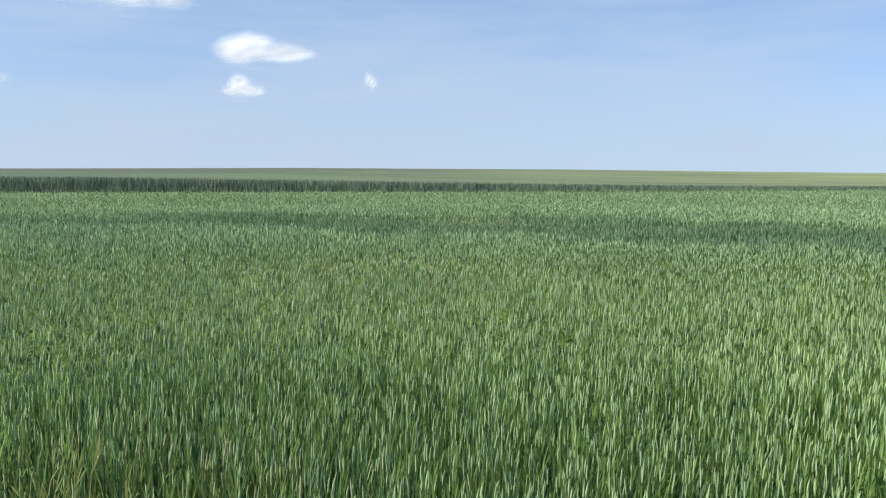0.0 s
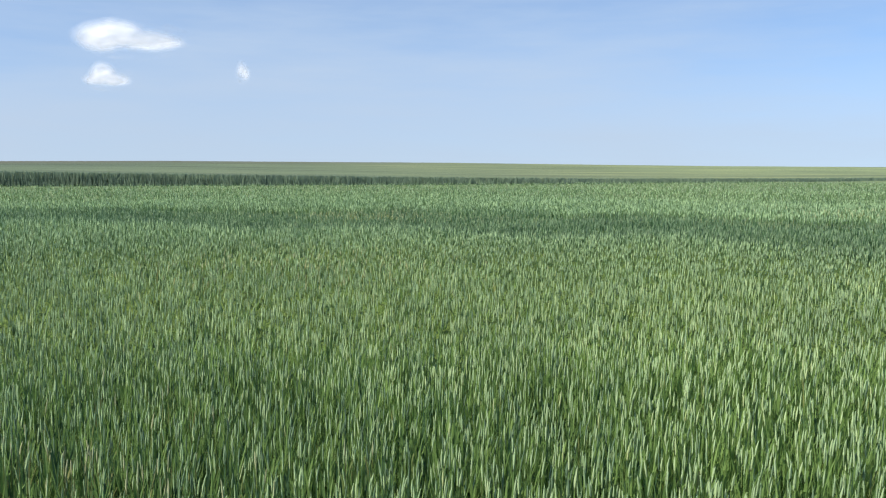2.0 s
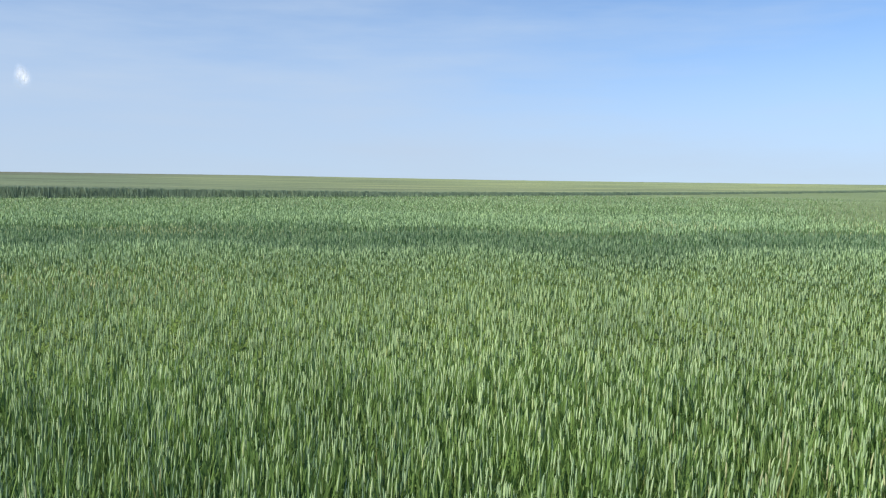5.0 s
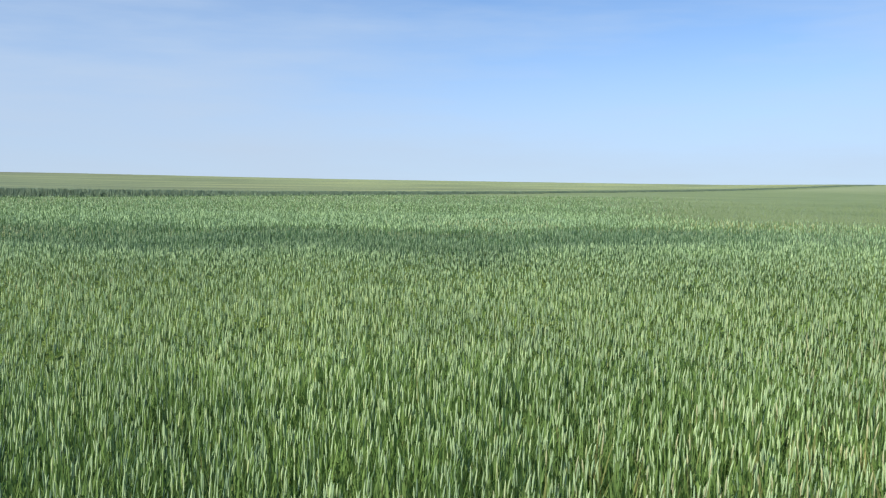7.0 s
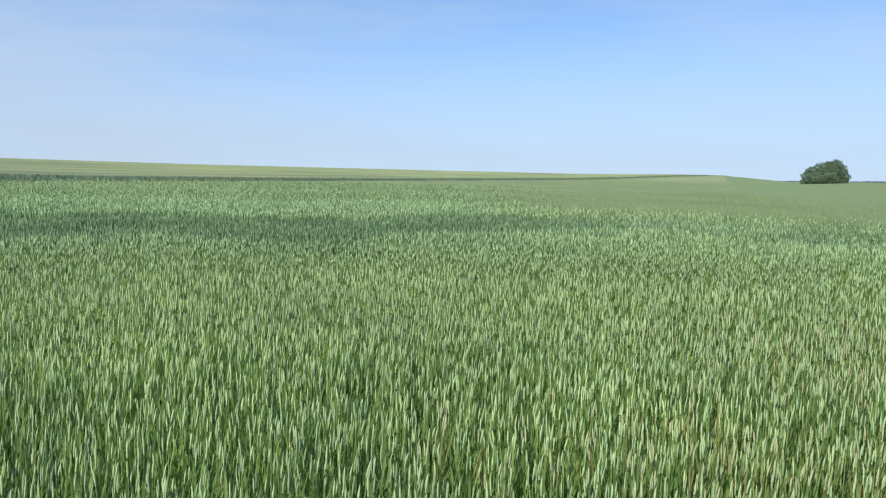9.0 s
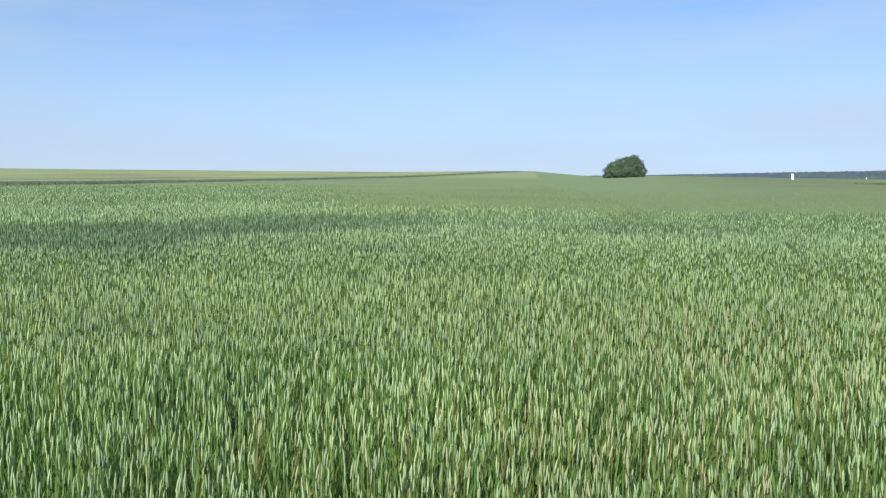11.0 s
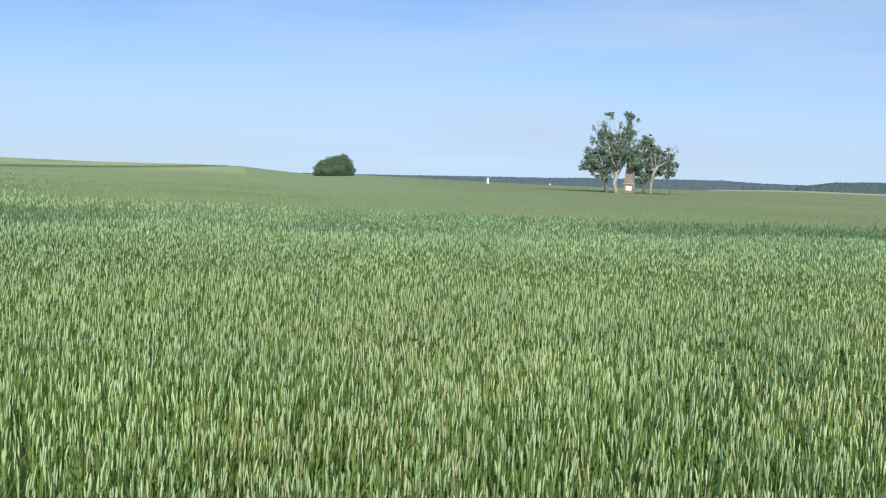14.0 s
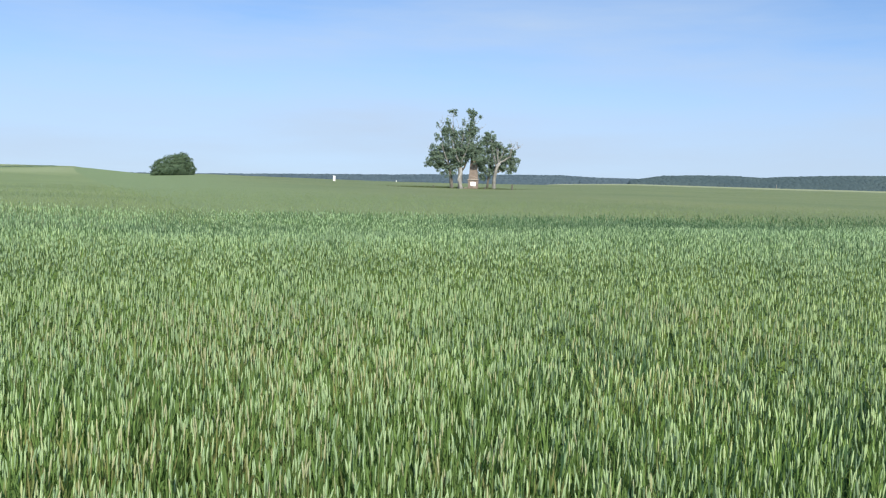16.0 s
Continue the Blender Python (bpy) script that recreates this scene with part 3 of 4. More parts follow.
def foliage(name, lobes, count, size, seed, shell=0.55, ragged=False, scatter=0.6):
    """Small leaf clumps thickly set through the outer part of each lobe (x, y, z, radius across, radius up)."""
    g = np.random.default_rng(seed)
    if ragged:
        split = []
        for x, y, z, r, h in lobes:
            for _ in range(34):
                q = g.normal(size=3)
                q *= 1.02 * g.random() ** 0.45 / np.linalg.norm(q)
                k = g.uniform(0.13, 0.38)
                split.append((x + q[0] * r, y + q[1] * r, z + q[2] * h, r * k, h * k))
        lobes = split
    weight = np.array([l[3] ** 2 * (l[4] / l[3]) ** 0.5 for l in lobes])
    pick = g.choice(len(lobes), count, p=weight / weight.sum())
    L = np.array(lobes)[pick]
    d = g.normal(size=(count, 3))
    d /= np.linalg.norm(d, axis=1)[:, None]
    lump = 1 + 0.22 * np.sin(d[:, 0] * 5 + pick) * np.sin(d[:, 2] * 6 + pick * 2) + 0.12 * np.sin(d[:, 1] * 11 + pick)
    r = (shell + (1 - shell) * g.random(count)) * lump
    c = L[:, :3] + d * r[:, None] * L[:, [3, 3, 4]]
    n = d + g.normal(0, scatter, (count, 3))
    n /= np.linalg.norm(n, axis=1)[:, None]
    u = np.cross(n, g.normal(size=(count, 3)))
    u /= np.linalg.norm(u, axis=1)[:, None]
    w = np.cross(n, u)
    s = (size * g.uniform(0.5, 1.3, count))[:, None]
    v = np.stack([c - u * s, c - w * s * 0.6 + n * s * 0.2, c + u * s, c + w * s * 0.6 + n * s * 0.2], 1).reshape(-1, 3)
    k = np.arange(count)[:, None] * 4
    t = np.concatenate([k + [0, 1, 2], k + [0, 2, 3]], 1).reshape(-1, 3)
    return mesh_of(name, v, t, [])


def standing(name, az, d, label, category, group="", sink=0.0):
    """An Empty on the ground at that bearing, its x axis to the right as seen from the standpoint."""
    a = radians(az)
    x, y = d * math.sin(a), d * math.cos(a)
    ob = new(name)
    ob.matrix_world = pose(x, y, float(ground_z(x, y)) - sink, 0, 0, -az)
    return tagged(ob, label, category, group)


# left tree: two stems, one pale and one dark, ragged crown
oak = standing("tree", 83.32, 118.5, "old ragged tree with pale forked trunk and thinning crown", "tree", "trees at the shrine")
part("trunk", tube([(-0.0, 0, -0.2), (0.0, 0, 0.5), (-0.05, 0, 1.6), (0.0, 0.1, 2.9), (-0.2, 0.1, 4.2)], [0.52, 0.40, 0.36, 0.33, 0.22], 12), PALE_BARK, oak, "pale grey weathered trunk")
part("trunk", tube([(-1.15, 0.3, -0.2), (-1.15, 0.3, 0.4), (-1.3, 0.3, 1.8), (-1.6, 0.3, 3.4), (-2.0, 0.2, 5.0)], [0.38, 0.28, 0.24, 0.2, 0.13], 10), DARK_BARK, oak, "dark shaded second stem")
oak_boughs = [((-0.1, 0.1, 3.4), (-1.4, 0, 9.4), 0.2), ((-0.1, 0.1, 3.6), (1.4, 0.2, 10.2), 0.22), ((0.0, 0.1, 2.6), (2.3, -0.3, 6.6), 0.16), ((-1.5, 0.3, 3.0), (-4.2, 0.4, 5.2), 0.14),
         ((-1.9, 0.2, 4.7), (-2.9, 0.3, 8.6), 0.12), ((-0.1, 0, 3.2), (0.3, -0.3, 9.0), 0.16), ((-1.6, 0.3, 3.2), (-3.6, -0.8, 3.6), 0.1), ((-1.2, 0, 8.2), (-1.0, 0, 11.0), 0.06), ((-2.6, 0.2, 7.6), (-3.4, 0.2, 9.4), 0.05), ((-0.2, -0.9, 4.0), (-1.5, -1.1, 7.4), 0.11), ((-1.7, -0.8, 3.6), (-2.6, -1.0, 6.6), 0.09), ((0.1, -0.9, 3.8), (1.2, -1.0, 7.6), 0.09)]
for i, (a, b, r) in enumerate(oak_boughs):
    part("limb", tube(wander(a, b, 5, 0.16, 40 + i), [r, r * 0.85, r * 0.7, r * 0.5, r * 0.32, r * 0.12], 6), PALE_BARK if i in (0, 1, 5, 7, 8, 9, 10, 11) else DARK_BARK, oak)
part("crown", foliage("crown", [(-2.2, 0, 7.7, 0.85, 1.2), (1.6, 0, 8.6, 0.6, 0.9), (-2.6, 0, 5.7, 1.2, 1.0), (-3.0, 0, 3.5, 1.0, 0.8), (-0.2, 0.2, 3.9, 0.9, 0.8), (-3.3, 0, 4.4, 1.5, 1.05), (-1.9, 0.2, 4.9, 1.5, 1.3), (-0.3, -0.2, 4.8, 1.5, 1.3), (0.8, 0, 5.5, 1.4, 1.3), (2.0, 0.2, 5.7, 0.9, 1.1),
     (-2.0, 0, 6.9, 0.95, 1.4), (-1.7, 0.1, 8.6, 0.55, 0.9), (-2.4, 0, 8.3, 0.42, 0.6), (0.8, 0, 7.3, 1.15, 1.4), (1.5, 0, 7.6, 0.8, 1.3), (0.2, 0.2, 6.6, 0.9, 1.0),
     (1.3, 0, 9.3, 0.5, 0.9), (1.4, 0, 10.7, 0.75, 0.6), (0.2, 0, 9.5, 0.28, 0.6), (-1.05, 0, 10.9, 0.45, 0.35), (-0.85, 0, 10.4, 0.25, 0.3), (-3.3, 0, 9.0, 0.2, 0.5), (2.5, 0, 10.2, 0.3, 0.3),
     (-4.5, 0, 3.7, 0.65, 0.45), (0.5, -0.8, 5.7, 1.2, 1.0), (1.5, -0.6, 6.0, 1.2, 1.1), (-0.6, 0, 6.2, 1.0, 1.0), (-1.0, 0, 7.4, 0.7, 0.9), (-2.6, -0.2, 3.5, 1.1, 0.6), (-1.6, -0.3, 2.7, 1.0, 0.9), (-3.9, 0, 6.2, 0.4, 0.4), (2.6, 0.4, 5.0, 0.8, 1.0), (2.7, 0.3, 6.6, 0.6, 0.9), (-3.6, 0, 5.2, 0.9, 0.8), (-1.6, 0, 10.9, 0.4, 0.3), (-3.2, 0, 7.4, 0.5, 0.8), (-0.4, 0.2, 7.6, 0.6, 0.7), (1.0, 0, 10.9, 0.5, 0.5), (-1.9, 0, 9.3, 0.4, 0.8), (-1.2, 0.1, 8.2, 0.5, 0.9), (1.5, 0, 9.9, 0.4, 0.7), (1.9, 0, 8.0, 0.6, 1.0), (0.9, -0.4, 8.3, 0.5, 1.0), (2.2, -0.5, 4.6, 0.8, 0.8), (1.6, -0.9, 5.0, 0.8, 0.8), (-0.9, -0.2, 3.4, 0.9, 0.8), (-3.9, 0, 4.0, 1.0, 0.7), (-2.8, 0, 4.6, 1.0, 0.8)], 52000, 0.085, 3, 0.15, True), MAPLE, oak, "grey-green leaves in ragged tufts")

def twigs(tree, points, seed, length):
    """Thin bare twigs that fan out from the given places."""
    r = random.Random(seed)
    for p in points:
        for _ in range(4):
            q = Vector(p) + Vector((r.uniform(-1, 1), r.uniform(-0.5, 0.5), r.uniform(0.1, 1.3))) * length
            part("bare_twig", tube(wander(p, q, 3, 0.12 * length, r.random()), [0.03, 0.024, 0.018, 0.008], 4), PALE_BARK, tree, "thin bare grey twig")


twigs(oak, [(-3.0, 0.2, 8.6), (-2.6, 0, 9.2), (-1.2, 0, 10.2), (0.3, 0, 9.0), (1.4, 0, 9.8), (2.4, 0, 8.4), (-3.9, 0, 5.4), (1.8, 0, 9.2), (-0.4, 0, 8.6)], 61, 1.1)

# right tree: leaning pale trunk with a bare limb
ash = standing("tree", 85.55, 121.5, "smaller old tree with leaning pale trunk and bare limb", "tree", "trees at the shrine")
part("trunk", tube([(0.05, 0, -0.2), (0, -0.2, 0.5), (0.0, -0.6, 1.8), (0.25, -1.0, 3.2), (0.7, -1.15, 4.1)], [0.38, 0.28, 0.25, 0.22, 0.16], 10), PALE_BARK, ash, "pale grey leaning trunk")
part("trunk", tube([(-0.95, 0.3, -0.2), (-0.9, 0.3, 1.2), (-0.7, 0.2, 2.8), (-0.6, 0.1, 4.6)], [0.2, 0.16, 0.13, 0.07], 8), DARK_BARK, ash)
ash_boughs = [((0.6, -1.1, 4.0), (2.3, -0.9, 5.1), 0.15), ((2.1, -0.9, 5.0), (2.5, -0.6, 6.9), 0.09), ((2.3, -0.8, 5.9), (3.3, -0.5, 6.4), 0.06), ((0.5, -1.1, 3.9), (0.3, -1.0, 6.3), 0.1), ((0.3, -0.9, 3.3), (-0.6, 0, 7.4), 0.12), ((0.2, -0.9, 3.0), (0.5, 0.2, 6.4), 0.1), ((0.1, -0.8, 2.6), (2.4, 0.4, 3.6), 0.07), ((0.3, -0.7, 3.6), (-0.4, -0.9, 6.2), 0.08), ((0.6, -0.6, 4.0), (1.2, -0.8, 6.0), 0.07)]
for i, (a, b, r) in enumerate(ash_boughs):
    part("limb", tube(wander(a, b, 5, 0.1, 80 + i), [r, r * 0.85, r * 0.7, r * 0.5, r * 0.35, r * 0.15], 6), PALE_BARK, ash)
part("crown", foliage("crown", [(-1.9, 0, 3.0, 0.8, 1.2), (-2.2, 0, 4.6, 0.8, 1.1), (1.9, 0, 4.9, 0.9, 0.8), (2.6, 0.1, 3.4, 0.7, 0.7), (-0.7, 0, 7.5, 1.15, 0.95), (-1.3, 0.1, 5.8, 0.9, 0.9), (-0.2, 0, 5.7, 1.1, 0.9), (0.6, 0, 4.9, 0.9, 0.8), (-1.5, 0, 3.9, 0.9, 1.1), (-0.8, 0.1, 2.7, 0.8, 0.9), (-1.6, 0.2, 2.0, 0.5, 0.6),
     (1.6, 0, 3.7, 1.0, 0.9), (2.4, 0, 4.3, 0.7, 0.8), (2.2, 0, 3.0, 0.6, 0.5), (1.4, 0, 5.9, 0.6, 0.5), (2.0, 0, 6.5, 0.35, 0.3), (-0.5, -0.2, 4.4, 0.9, 0.8), (-0.6, 0, 6.6, 0.9, 0.7), (-1.4, 0.1, 7.0, 0.7, 0.7), (0.3, 0, 6.6, 0.8, 0.6), (0.9, 0.2, 5.6, 0.8, 0.7), (2.4, 0.1, 5.6, 0.6, 0.6), (3.1, 0, 4.2, 0.5, 0.7), (-0.3, 0.3, 3.4, 0.9, 0.8), (0.7, 0.4, 3.2, 0.7, 0.7), (-1.9, 0, 3.8, 0.7, 0.9), (1.3, -0.2, 4.6, 0.8, 0.7)], 34000, 0.085, 4, 0.15, True), MAPLE, ash, "grey-green leaves with gaps of sky")

twigs(ash, [(2.6, 0, 6.4), (2.9, 0, 6.0), (2.4, 0, 5.4), (0.8, 0, 6.4), (3.2, 0, 6.2)], 62, 0.8)

# shrine
BRICK, bn, bl, bb = material("brick", 0.85, 0.2)
bt = bn.new("ShaderNodeTexBrick")
bt.inputs["Scale"].default_value = 1.0
bt.inputs["Brick Width"].default_value, bt.inputs["Row Height"].default_value, bt.inputs["Mortar Size"].default_value = 0.25, 0.075, 0.01
bt.inputs["Color1"].default_value, bt.inputs["Color2"].default_value, bt.inputs["Mortar"].default_value = (0.15, 0.112, 0.095, 1), (0.21, 0.16, 0.137, 1), (0.27, 0.25, 0.225, 1)
btc = bn.new("ShaderNodeTexCoord")
bm_ = bn.new("ShaderNodeMapping")
bm_.inputs["Rotation"].default_value = (radians(90), 0, 0)
bl.new(btc.outputs["Object"], bm_.inputs[0])
bl.new(bm_.outputs[0], bt.inputs["Vector"])
stain = noise_tex(bn, bl, 1.6, 5)
sr = ramp(bn, [(0.35, (0.6, 0.6, 0.6)), (0.65, (1.1, 1.08, 1.0))])
bl.new(stain.outputs[0], sr.inputs[0])
bl.new(mix(bn, bl, bt.outputs[0], sr.outputs[0], 0.8, "MULTIPLY"), bb.inputs["Base Color"])
STONE = sheet_material("stone", [(0.3, (0.22, 0.19, 0.16)), (0.7, (0.34, 0.3, 0.26))], 2.0, 14)
WHITE, pn, pl, pb = material("white_paint", 0.6, 0.4)
pt_ = noise_tex(pn, pl, 2.5, 4)
pr_ = ramp(pn, [(0.3, (0.74, 0.74, 0.71)), (0.7, (0.84, 0.84, 0.82))])
pl.new(pt_.outputs[0], pr_.inputs[0])
pl.new(pr_.outputs[0], pb.inputs["Base Color"])


def block(w, d, z0, z1, w1=None, d1=None, bevel=0.02, x=0.0, y=0.0):
    bm = bmesh.new()
    w1, d1 = w1 or w, d1 or d
    lo = [bm.verts.new((x + sx * w / 2, y + sy * d / 2, z0)) for sx, sy in ((-1, -1), (1, -1), (1, 1), (-1, 1))]
    hi = [bm.verts.new((x + sx * w1 / 2, y + sy * d1 / 2, z1)) for sx, sy in ((-1, -1), (1, -1), (1, 1), (-1, 1))]
    bm.faces.new(lo[::-1])
    bm.faces.new(hi)
    for i in range(4):
        bm.faces.new((lo[i], lo[(i + 1) % 4], hi[(i + 1) % 4], hi[i]))
    if bevel:
        bmesh.ops.bevel(bm, geom=bm.edges[:], offset=bevel, segments=2, affect="EDGES")
    return bm


shrine = standing("wayside_shrine", 84.17, 119.5, "tapering red-brick wayside shrine with a white plaque", "shrine")
part("plinth", block(1.8, 1.8, -0.2, 0.35, 1.65, 1.65, 0.04), STONE, shrine, "worn stone plinth")
part("base", block(1.42, 1.42, 0.35, 1.62), BRICK, shrine)
part("cornice", block(1.66, 1.66, 1.62, 1.8, 1.4, 1.4), STONE, shrine, "projecting stone ledge")
part("shaft", block(1.28, 1.28, 1.8, 4.9, 0.8, 0.8), BRICK, shrine, "tapering brick shaft")
part("cap", block(0.95, 0.95, 4.9, 5.5, 0.08, 0.08, 0.01), STONE, shrine)
part("plaque", block(0.72, 0.06, 0.82, 1.38, bevel=0.01, y=-0.735), WHITE, shrine, "white painted plaque")

stone = standing("stone_block", 83.68, 118.6, "pale weathered stone block beside the shrine", "stone")
part("block", block(0.5, 0.45, -0.1, 0.62, 0.42, 0.38, 0.05), STONE, stone)
for az, d, h in ((81.55, 119, 0.75), (84.95, 118, 0.7), (86.75, 117, 1.15)):
    st = standing("boundary_post", az, d, "short dark wooden post in the grass near the shrine", "post", "posts at the shrine")
    part("post", tube([(0, 0, -0.2), (0.01, 0, 0.3), (0.02, 0, h)], [0.13, 0.12, 0.1], 8), DARK_BARK, st)
# long grass left round the shrine; its dark colour stands in for the trees' shadow
n = 5000
gx, gy = rng.normal(-2.5, 3.6, n), rng.normal(1.0, 1.4, n)
a = radians(84.1)
SHADE_GRASS = leafy("shade_grass", [(0, (0.05, 0.08, 0.03)), (1, (0.11, 0.13, 0.05))], 0.3, PATCH, 0.6, 0.25)
tuft = [template([([(-0.05, 0, 0), (0.05, 0, 0), (0.04, 0.08, 0.62)], [(0, 1, 2)], 0), ([(0, -0.05, 0), (0, 0.05, 0), (-0.09, 0.02, 0.55)], [(0, 1, 2)], 0)])]
tagged(stand("shadow_grass", tuft, 120 * math.sin(a) + gx * math.cos(a) + gy * math.sin(a), 120 * math.cos(a) - gx * math.sin(a) + gy * math.cos(a), [SHADE_GRASS], None, 1.0, 0.15, False),
       "uncut grass round the shrine, the trees' shadow put into its dark colour", "grass", kind="stuff")

# rounded bush on the brow
bush = standing("bush", 64.85, 185, "large rounded green bush on the brow of the field", "bush")
for i, (bx, bz) in enumerate(((-1.6, 2.4), (0.2, 3.2), (1.8, 2.6), (-0.6, 2.8))):
    part("stem", tube(wander((bx * 0.4, 0, -0.2), (bx, 0.3 * i - 0.4, bz), 4, 0.1, 120 + i), [0.16, 0.14, 0.11, 0.08, 0.03], 6), DARK_BARK, bush)
part("crown", foliage("crown", [(-2.8, 0, 1.5, 1.5, 1.6), (-1.5, 0.3, 2.3, 1.9, 1.75), (0.2, 0, 2.8, 2.0, 1.8), (1.7, 0.1, 2.9, 1.9, 1.9), (2.9, 0, 1.8, 1.5, 1.7), (0.9, -0.8, 1.6, 2.2, 1.6), (-1.2, -0.8, 1.3, 2.0, 1.3), (3.4, 0, 0.8, 0.9, 0.9), (-3.7, 0, 0.7, 0.8, 0.8), (1.2, 0, 3.5, 1.5, 1.5), (2.3, 0, 2.6, 1.5, 1.7)], 50000, 0.1, 9, 0.8, False, 0.5), HEDGE, bush)

# white hut in the field
hut = standing("white_box", 75.0, 190, "tall white painted box standing in the field", "cabinet")
part("body", block(0.46, 0.46, -0.2, 1.5, bevel=0.02), WHITE, hut)
part("lid", block(0.54, 0.54, 1.5, 1.57, 0.46, 0.46, 0.01), WHITE, hut)
part("door", block(0.34, 0.05, 0.3, 1.4, bevel=0.01, y=-0.252), WHITE, hut)


# ---- woods ----
def wood_material(name, a, b):
    m, n, l, bs = material(name, 0.9, 0.1)
    t = noise_tex(n, l, 0.012, 5, (1, 1, 2))
    r = ramp(n, [(0.3, a), (0.7, b)])
    l.new(t.outputs[0], r.inputs[0])
    geo = n.new("ShaderNodeNewGeometry")
    rr = ramp(n, [(0, (0.88, 0.9, 0.92)), (1, (1.1, 1.08, 1.06))])
    l.new(geo.outputs["Random Per Island"], rr.inputs[0])
    l.new(mix(n, l, r.outputs[0], rr.outputs[0], 0.7, "MULTIPLY"), bs.inputs["Base Color"])
    return m


def wood(name, az, el, d, depth, size, base, band, mat, label, seed, step, rows):
    """A far wood: ranks of rounded crowns that rise to the back, its top line at the given elevations."""
    g = np.random.default_rng(seed)
    dome_v, dome_f = [], []
    sides, rings = 6, 3
    for i in range(rings):
        for s in range(sides):
            a = 2 * math.pi * (s + 0.5 * (i % 2)) / sides
            rad = (0.9, 1.0, 0.6)[i]
            dome_v.append((rad * math.cos(a), rad * math.sin(a), (-3.0, -0.1, 0.65)[i]))
    dome_v.append((0, 0, 1.0))
    for i in range(rings - 1):
        for s in range(sides):
            p, q = i * sides + s, i * sides + (s + 1) % sides
            dome_f += [(p, q, q + sides), (p, q + sides, p + sides)]
    for s in range(sides):
        dome_f.append(((rings - 1) * sides + s, (rings - 1) * sides + (s + 1) % sides, rings * sides))
    dv, df = np.array(dome_v), np.array(dome_f)
    vs, ts, k = [], [], 0
    for row in range(rows):
        back = row / (rows - 1)
        dist = d + depth * (back - 1)
        for a in np.arange(az[0], az[-1], step):
            aa = a + g.normal(0, step * 0.4)
            e = float(np.interp(aa, az, el))
            full = EYE + d * math.tan(radians(e))
            top = full - (1 - back) * band + g.normal(0, 0.06 * size)
            r = size * g.uniform(0.6, 1.35)
            v = dv * [2.4 * r, 2.4 * r, 0.8 * r] * g.uniform(0.8, 1.2, dv.shape)
            v[dv[:, 2] < -2, 2] = base - (top - r)
            v = v + [dist * math.sin(radians(aa)), dist * math.cos(radians(aa)), top - r]
            vs.append(v)
            ts.append(df + k)
            k += len(dv)
    ob = new(name, mesh_of(name, np.concatenate(vs), np.concatenate(ts), [mat]))
    for p in ob.data.polygons:
        p.use_smooth = True
    return tagged(ob, label, "wood", kind="stuff")


# the blue haze of distance is put into both woods' base colours
HAZY_FAR_WOOD = wood_material("hazy_far_wood", (0.054, 0.082, 0.103), (0.067, 0.097, 0.116))
HAZY_NEAR_WOOD = wood_material("hazy_near_wood", (0.048, 0.075, 0.085), (0.062, 0.092, 0.096))
wood("forest", [55, 66, 70, 75, 79, 81, 87.5, 90, 92, 95, 112, 125], [-0.2, -0.07, 0.02, 0.14, 0.21, 0.29, 0.43, 0.46, 0.38, 0.36, 0.4, 0.4], 2300, 320, 3.8, -40, 30, HAZY_FAR_WOOD, "distant forest along the horizon, blue haze put into its colour", 21, 0.12, 6)
wood("wood", [94.0, 94.6, 96.5, 98.5, 100.8, 102.3, 104.1, 107, 109.3, 125], [-0.1, 0.3, 0.6, 0.68, 0.7, 0.62, 0.74, 0.86, 0.9, 0.9], 1100, 140, 1.7, -30, 16, HAZY_NEAR_WOOD, "dark mixed wood beyond the far fields, haze put into its colour", 22, 0.11, 9)

# ---- clouds ----
CLOUD, cn, cl, cb = material("cloud", 1.0, 0.0)
cb.inputs["Base Color"].default_value = (0.92, 0.92, 0.93, 1)
dens = cn.new("ShaderNodeAttribute")
dens.attribute_name = "vapour"
puffs = noise_tex(cn, cl, 0.012, 5)
add = cn.new("ShaderNodeMath")
add.operation = "MULTIPLY_ADD"
add.inputs[1].default_value, add.inputs[2].default_value = 0.9, -0.43
cl.new(puffs.outputs[0], add.inputs[0])
total = cn.new("ShaderNodeMath")
total.operation = "ADD"
cl.new(dens.outputs["Fac"], total.inputs[0])
cl.new(add.outputs[0], total.inputs[1])
soft = cn.new("ShaderNodeMapRange")
soft.interpolation_type = "SMOOTHSTEP"
soft.inputs[1].default_value, soft.inputs[2].default_value, soft.inputs[4].default_value = 0.0, 1.25, 0.8
cl.new(total.outputs[0], soft.inputs[0])
cl.new(soft.outputs[0], cb.inputs["Alpha"])
glow = cn.new("ShaderNodeBsdfTranslucent")
glow.inputs[0].default_value = (0.92, 0.92, 0.93, 1)
clear = cn.new("ShaderNodeBsdfTransparent")
body = cn.new("ShaderNodeMixShader")
body.inputs[0].default_value = 0.5
flat = cn.new("ShaderNodeBsdfDiffuse")
flat.inputs[0].default_value = (0.92, 0.92, 0.93, 1)
cl.new(flat.outputs[0], body.inputs[1])
cl.new(glow.outputs[0], body.inputs[2])
vapour = cn.new("ShaderNodeMixShader")
cl.new(soft.outputs[0], vapour.inputs[0])
cl.new(clear.outputs[0], vapour.inputs[1])
# even emission stands in for sunlight scattered through the cloud
shine = cn.new("ShaderNodeEmission")
shine.inputs[1].default_value = 0.27
lit = cn.new("ShaderNodeAddShader")
cl.new(body.outputs[0], lit.inputs[0])
cl.new(shine.outputs[0], lit.inputs[1])
cl.new(lit.outputs[0], vapour.inputs[2])
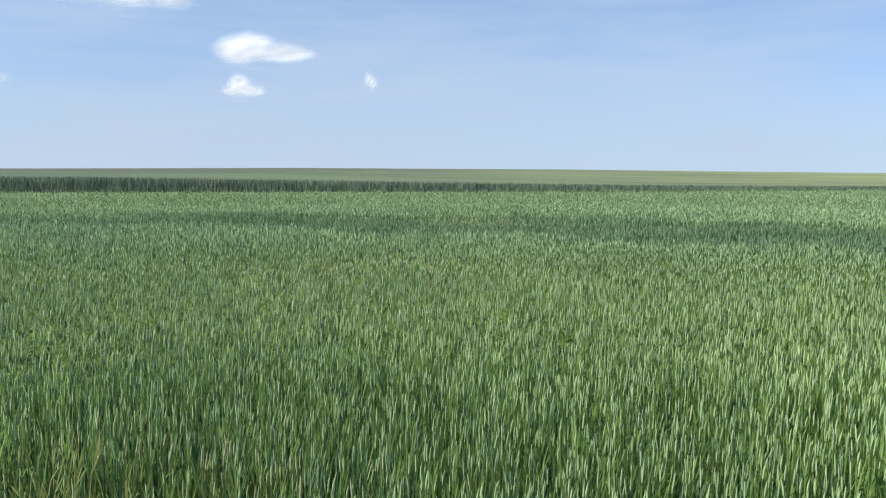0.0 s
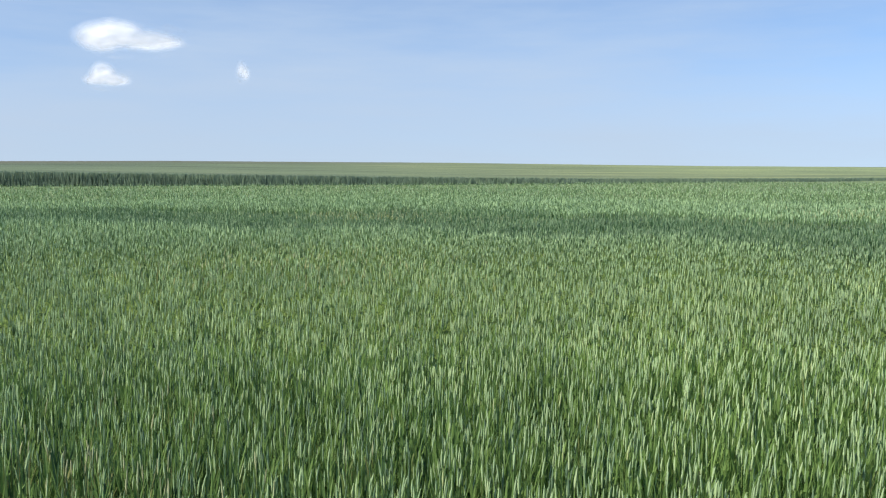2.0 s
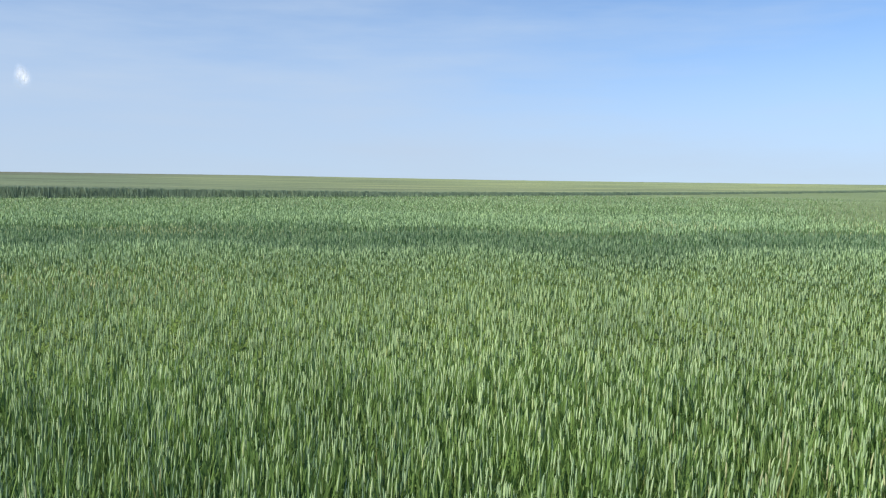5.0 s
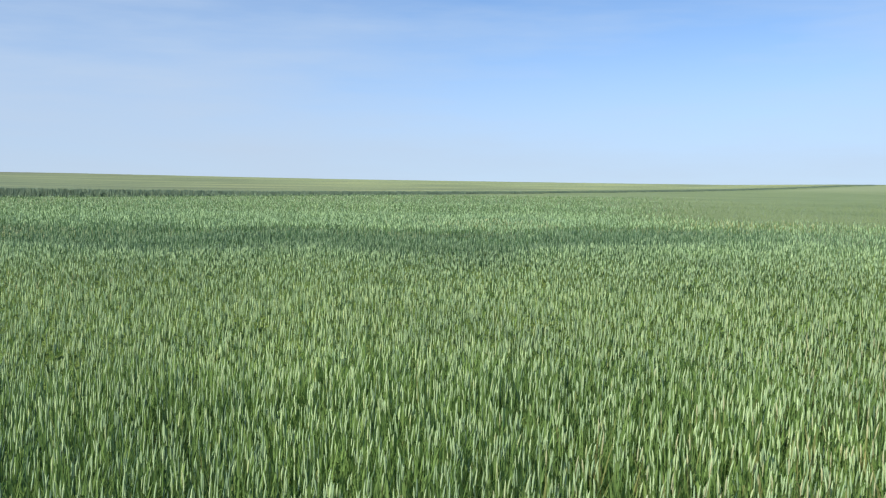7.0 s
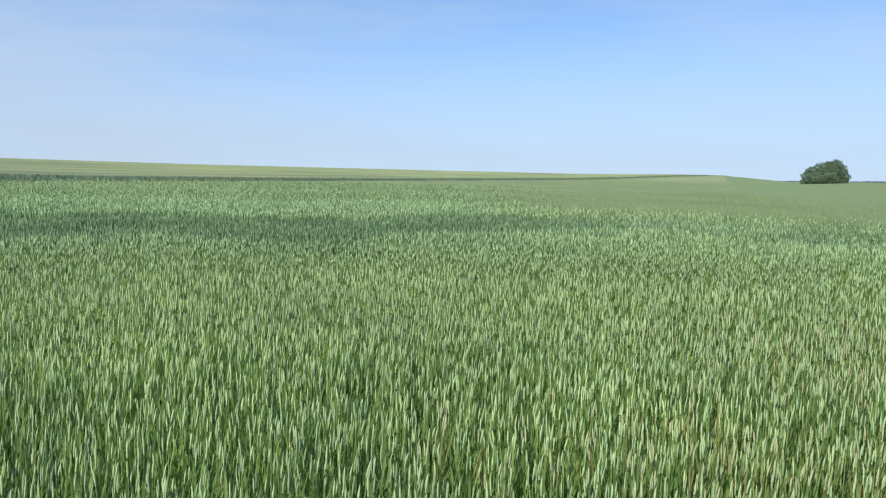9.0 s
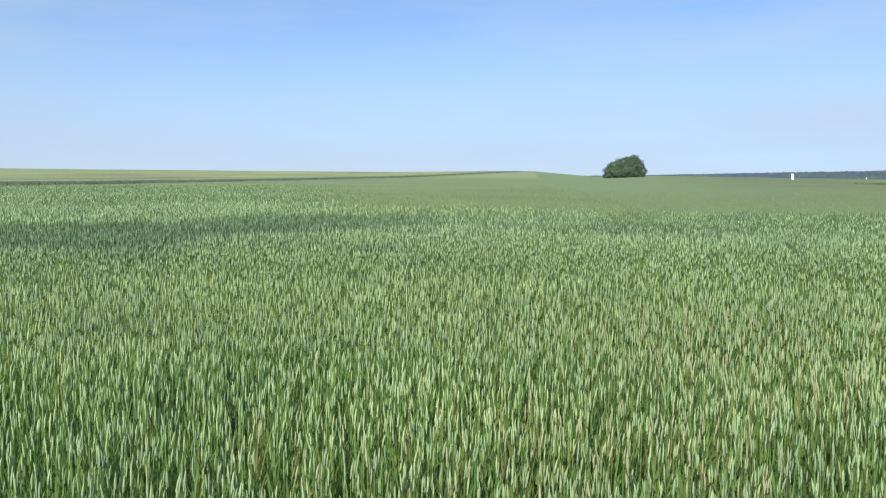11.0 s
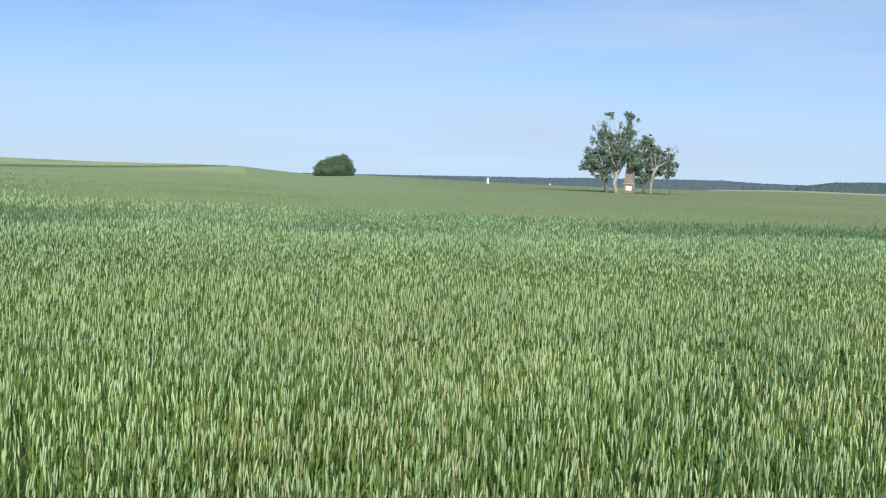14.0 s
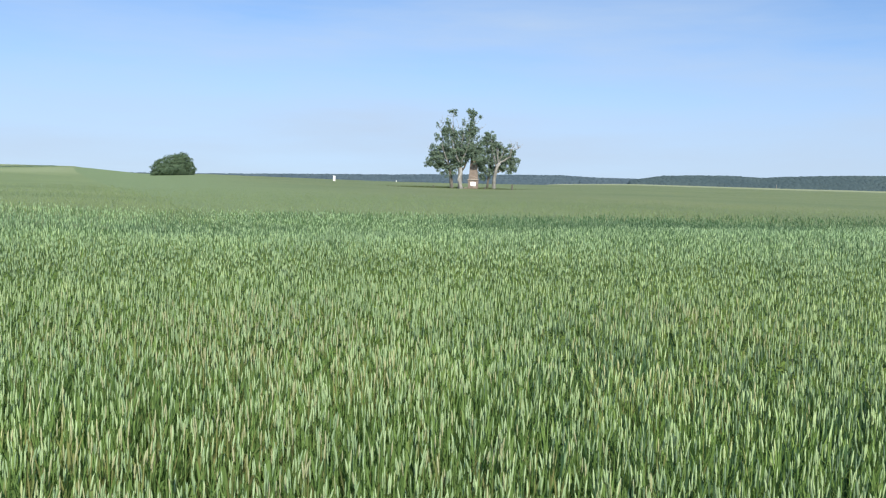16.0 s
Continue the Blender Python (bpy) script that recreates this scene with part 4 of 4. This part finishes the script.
cl.new(vapour.outputs[0], cn["Material Output"].inputs[0])


def cloud(az, el, d, lobes, thick, label):
    """A lumpy body of vapour; lobes are (right, up, half width, half height, density) in metres, thinning to the rim."""
    x0, x1 = min(l[0] - l[2] for l in lobes), max(l[0] + l[2] for l in lobes)
    z0, z1 = min(l[1] - l[3] for l in lobes), max(l[1] + l[3] for l in lobes)
    bm = bmesh.new()
    bmesh.ops.create_icosphere(bm, subdivisions=5, radius=1.0)
    for v in bm.verts:
        p = v.co.copy()
        q = p + Vector((az, el, 0))
        lump = 1 + 0.2 * noise.noise(q * 2.2) + 0.07 * noise.noise(q * 5)
        v.co = Vector(((x0 + x1) / 2 + p.x * (x1 - x0) / 2, p.y * thick * lump, (z0 + z1) / 2 + p.z * (z1 - z0) / 2))
    me = bpy.data.meshes.new("cloud")
    bm.to_mesh(me)
    bm.free()
    at = me.attributes.new("vapour", "FLOAT", "POINT")
    vals = []
    for v in me.vertices:
        k = 0.0
        for lx, lz, w, h, q in lobes:
            k = max(k, q * (1 - math.hypot((v.co.x - lx) / w, (v.co.z - lz) / (h if v.co.z > lz else h * 0.72))))
        vals.append(k * 1.5)
    at.data.foreach_set("value", vals)
    me.materials.append(CLOUD)
    for p in me.polygons:
        p.use_smooth = True
    ob = new("cloud", me)
    ob.visible_shadow = False
    a, e = radians(az), radians(el)
    ob.matrix_world = pose(d * math.sin(a) * math.cos(e), d * math.cos(a) * math.cos(e), EYE + d * math.sin(e), 0, 0, -az)
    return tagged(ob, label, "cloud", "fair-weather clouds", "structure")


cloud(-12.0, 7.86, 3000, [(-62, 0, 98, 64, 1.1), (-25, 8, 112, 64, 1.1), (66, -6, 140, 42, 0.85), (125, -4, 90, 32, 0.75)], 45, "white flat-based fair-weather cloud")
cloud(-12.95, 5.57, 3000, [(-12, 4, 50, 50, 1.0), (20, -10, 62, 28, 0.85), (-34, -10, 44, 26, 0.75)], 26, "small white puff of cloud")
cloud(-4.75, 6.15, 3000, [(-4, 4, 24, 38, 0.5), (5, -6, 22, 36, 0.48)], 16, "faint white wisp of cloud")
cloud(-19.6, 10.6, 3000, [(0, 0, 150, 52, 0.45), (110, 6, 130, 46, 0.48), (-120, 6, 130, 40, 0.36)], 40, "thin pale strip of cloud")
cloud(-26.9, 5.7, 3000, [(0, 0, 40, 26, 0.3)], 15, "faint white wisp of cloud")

# ---- far things ----
house = standing("house", 79.08, 1500, "tiny white house before the distant forest", "house")
house.location.z = EYE + 1500 * math.tan(radians(-0.24)) - 0.5
part("wall", block(1.7, 2.4, -6.0, 1.4, bevel=0.0), WHITE, house)
part("roof", block(2.0, 2.8, 1.4, 2.2, 0.2, 2.6, bevel=0.0), STONE, house)
mast = standing("mast", 103.29, 900, "slim pale mast before the dark wood", "mast")
mast.location.z = EYE + 900 * math.tan(radians(-0.12)) - 1
part("pole", tube([(0, 0, -12), (0, 0, 2.5), (0, 0, 6.0)], [0.25, 0.22, 0.16], 8), STONE, mast)

STRAW = leafy("dry_grass", [(0, (0.25, 0.31, 0.11)), (1, (0.42, 0.47, 0.2))], 0.3, PATCH, 0.7, 0.3)
GREEN_BLADE = leafy("weed_blade", [(0, (0.15, 0.17, 0.06)), (1, (0.27, 0.26, 0.11))], 0.3, PATCH, 0.6, 0.4)
for i in range(16):
    r = random.Random(500 + i)
    az, d = r.uniform(-31, -20), r.uniform(2.2, 3.2)
    wild = standing("wild_grass", az, d, "thin straw-coloured wild grass among the wheat", "grass", "wild grass at the field edge")
    for k in range(3):
        h, bend, tw = r.uniform(0.6, 0.84), r.uniform(0.03, 0.16), r.uniform(0, 6.28)
        pts = [(math.cos(tw) * bend * f * f, math.sin(tw) * bend * f * f, h * f - 0.25 * bend * f ** 3) for f in (0, 0.3, 0.6, 0.85, 1.0)]
        st = part("stalk", tube(pts, [0.0024, 0.0022, 0.0019, 0.0015, 0.001], 5), STRAW, wild)
        tip = Vector(pts[-1])
        fall = Vector((math.cos(tw) * 0.03, math.sin(tw) * 0.03, r.uniform(0.02, 0.08)))
        part("seed_head", tube([tip - fall * 0.2, tip + fall * 0.3, tip + fall * 0.7, tip + fall * 1.1], [0.0012, 0.0026, 0.0024, 0.0008], 6), STRAW, st)
    for k in range(6):
        v, t, _ = blade(r.uniform(0.05, 0.3), r.uniform(0.1, 0.24), r.uniform(0.3, 0.42), r.uniform(0.004, 0.006), r.uniform(0, 6.28), r.uniform(0.08, 0.3), 5)
        part("blade", mesh_of("blade", v, t, []), GREEN_BLADE, wild)

# ---- single wheat plants along the front of the crop ----
singles = []
for k in range(8):
    pv, pt, ps = near_plant(40 + k)
    me = mesh_of("wheat_plant", pv, pt, [EAR, LEAF], ps)
    me.polygons.foreach_set("use_smooth", np.ones(len(me.polygons), bool))
    singles.append(me)
for i in range(len(sx)):
    r = random.Random(900 + i)
    ob = new("wheat_plant", singles[i % 8])
    ob.parent = wheat_front
    ob.matrix_world = pose(sx[i], sy[i], float(ground_z(sx[i], sy[i])), r.gauss(0, 2.5), r.gauss(1, 2.5), r.uniform(0, 360)) @ Matrix.Scale(r.gauss(1, 0.05), 4)
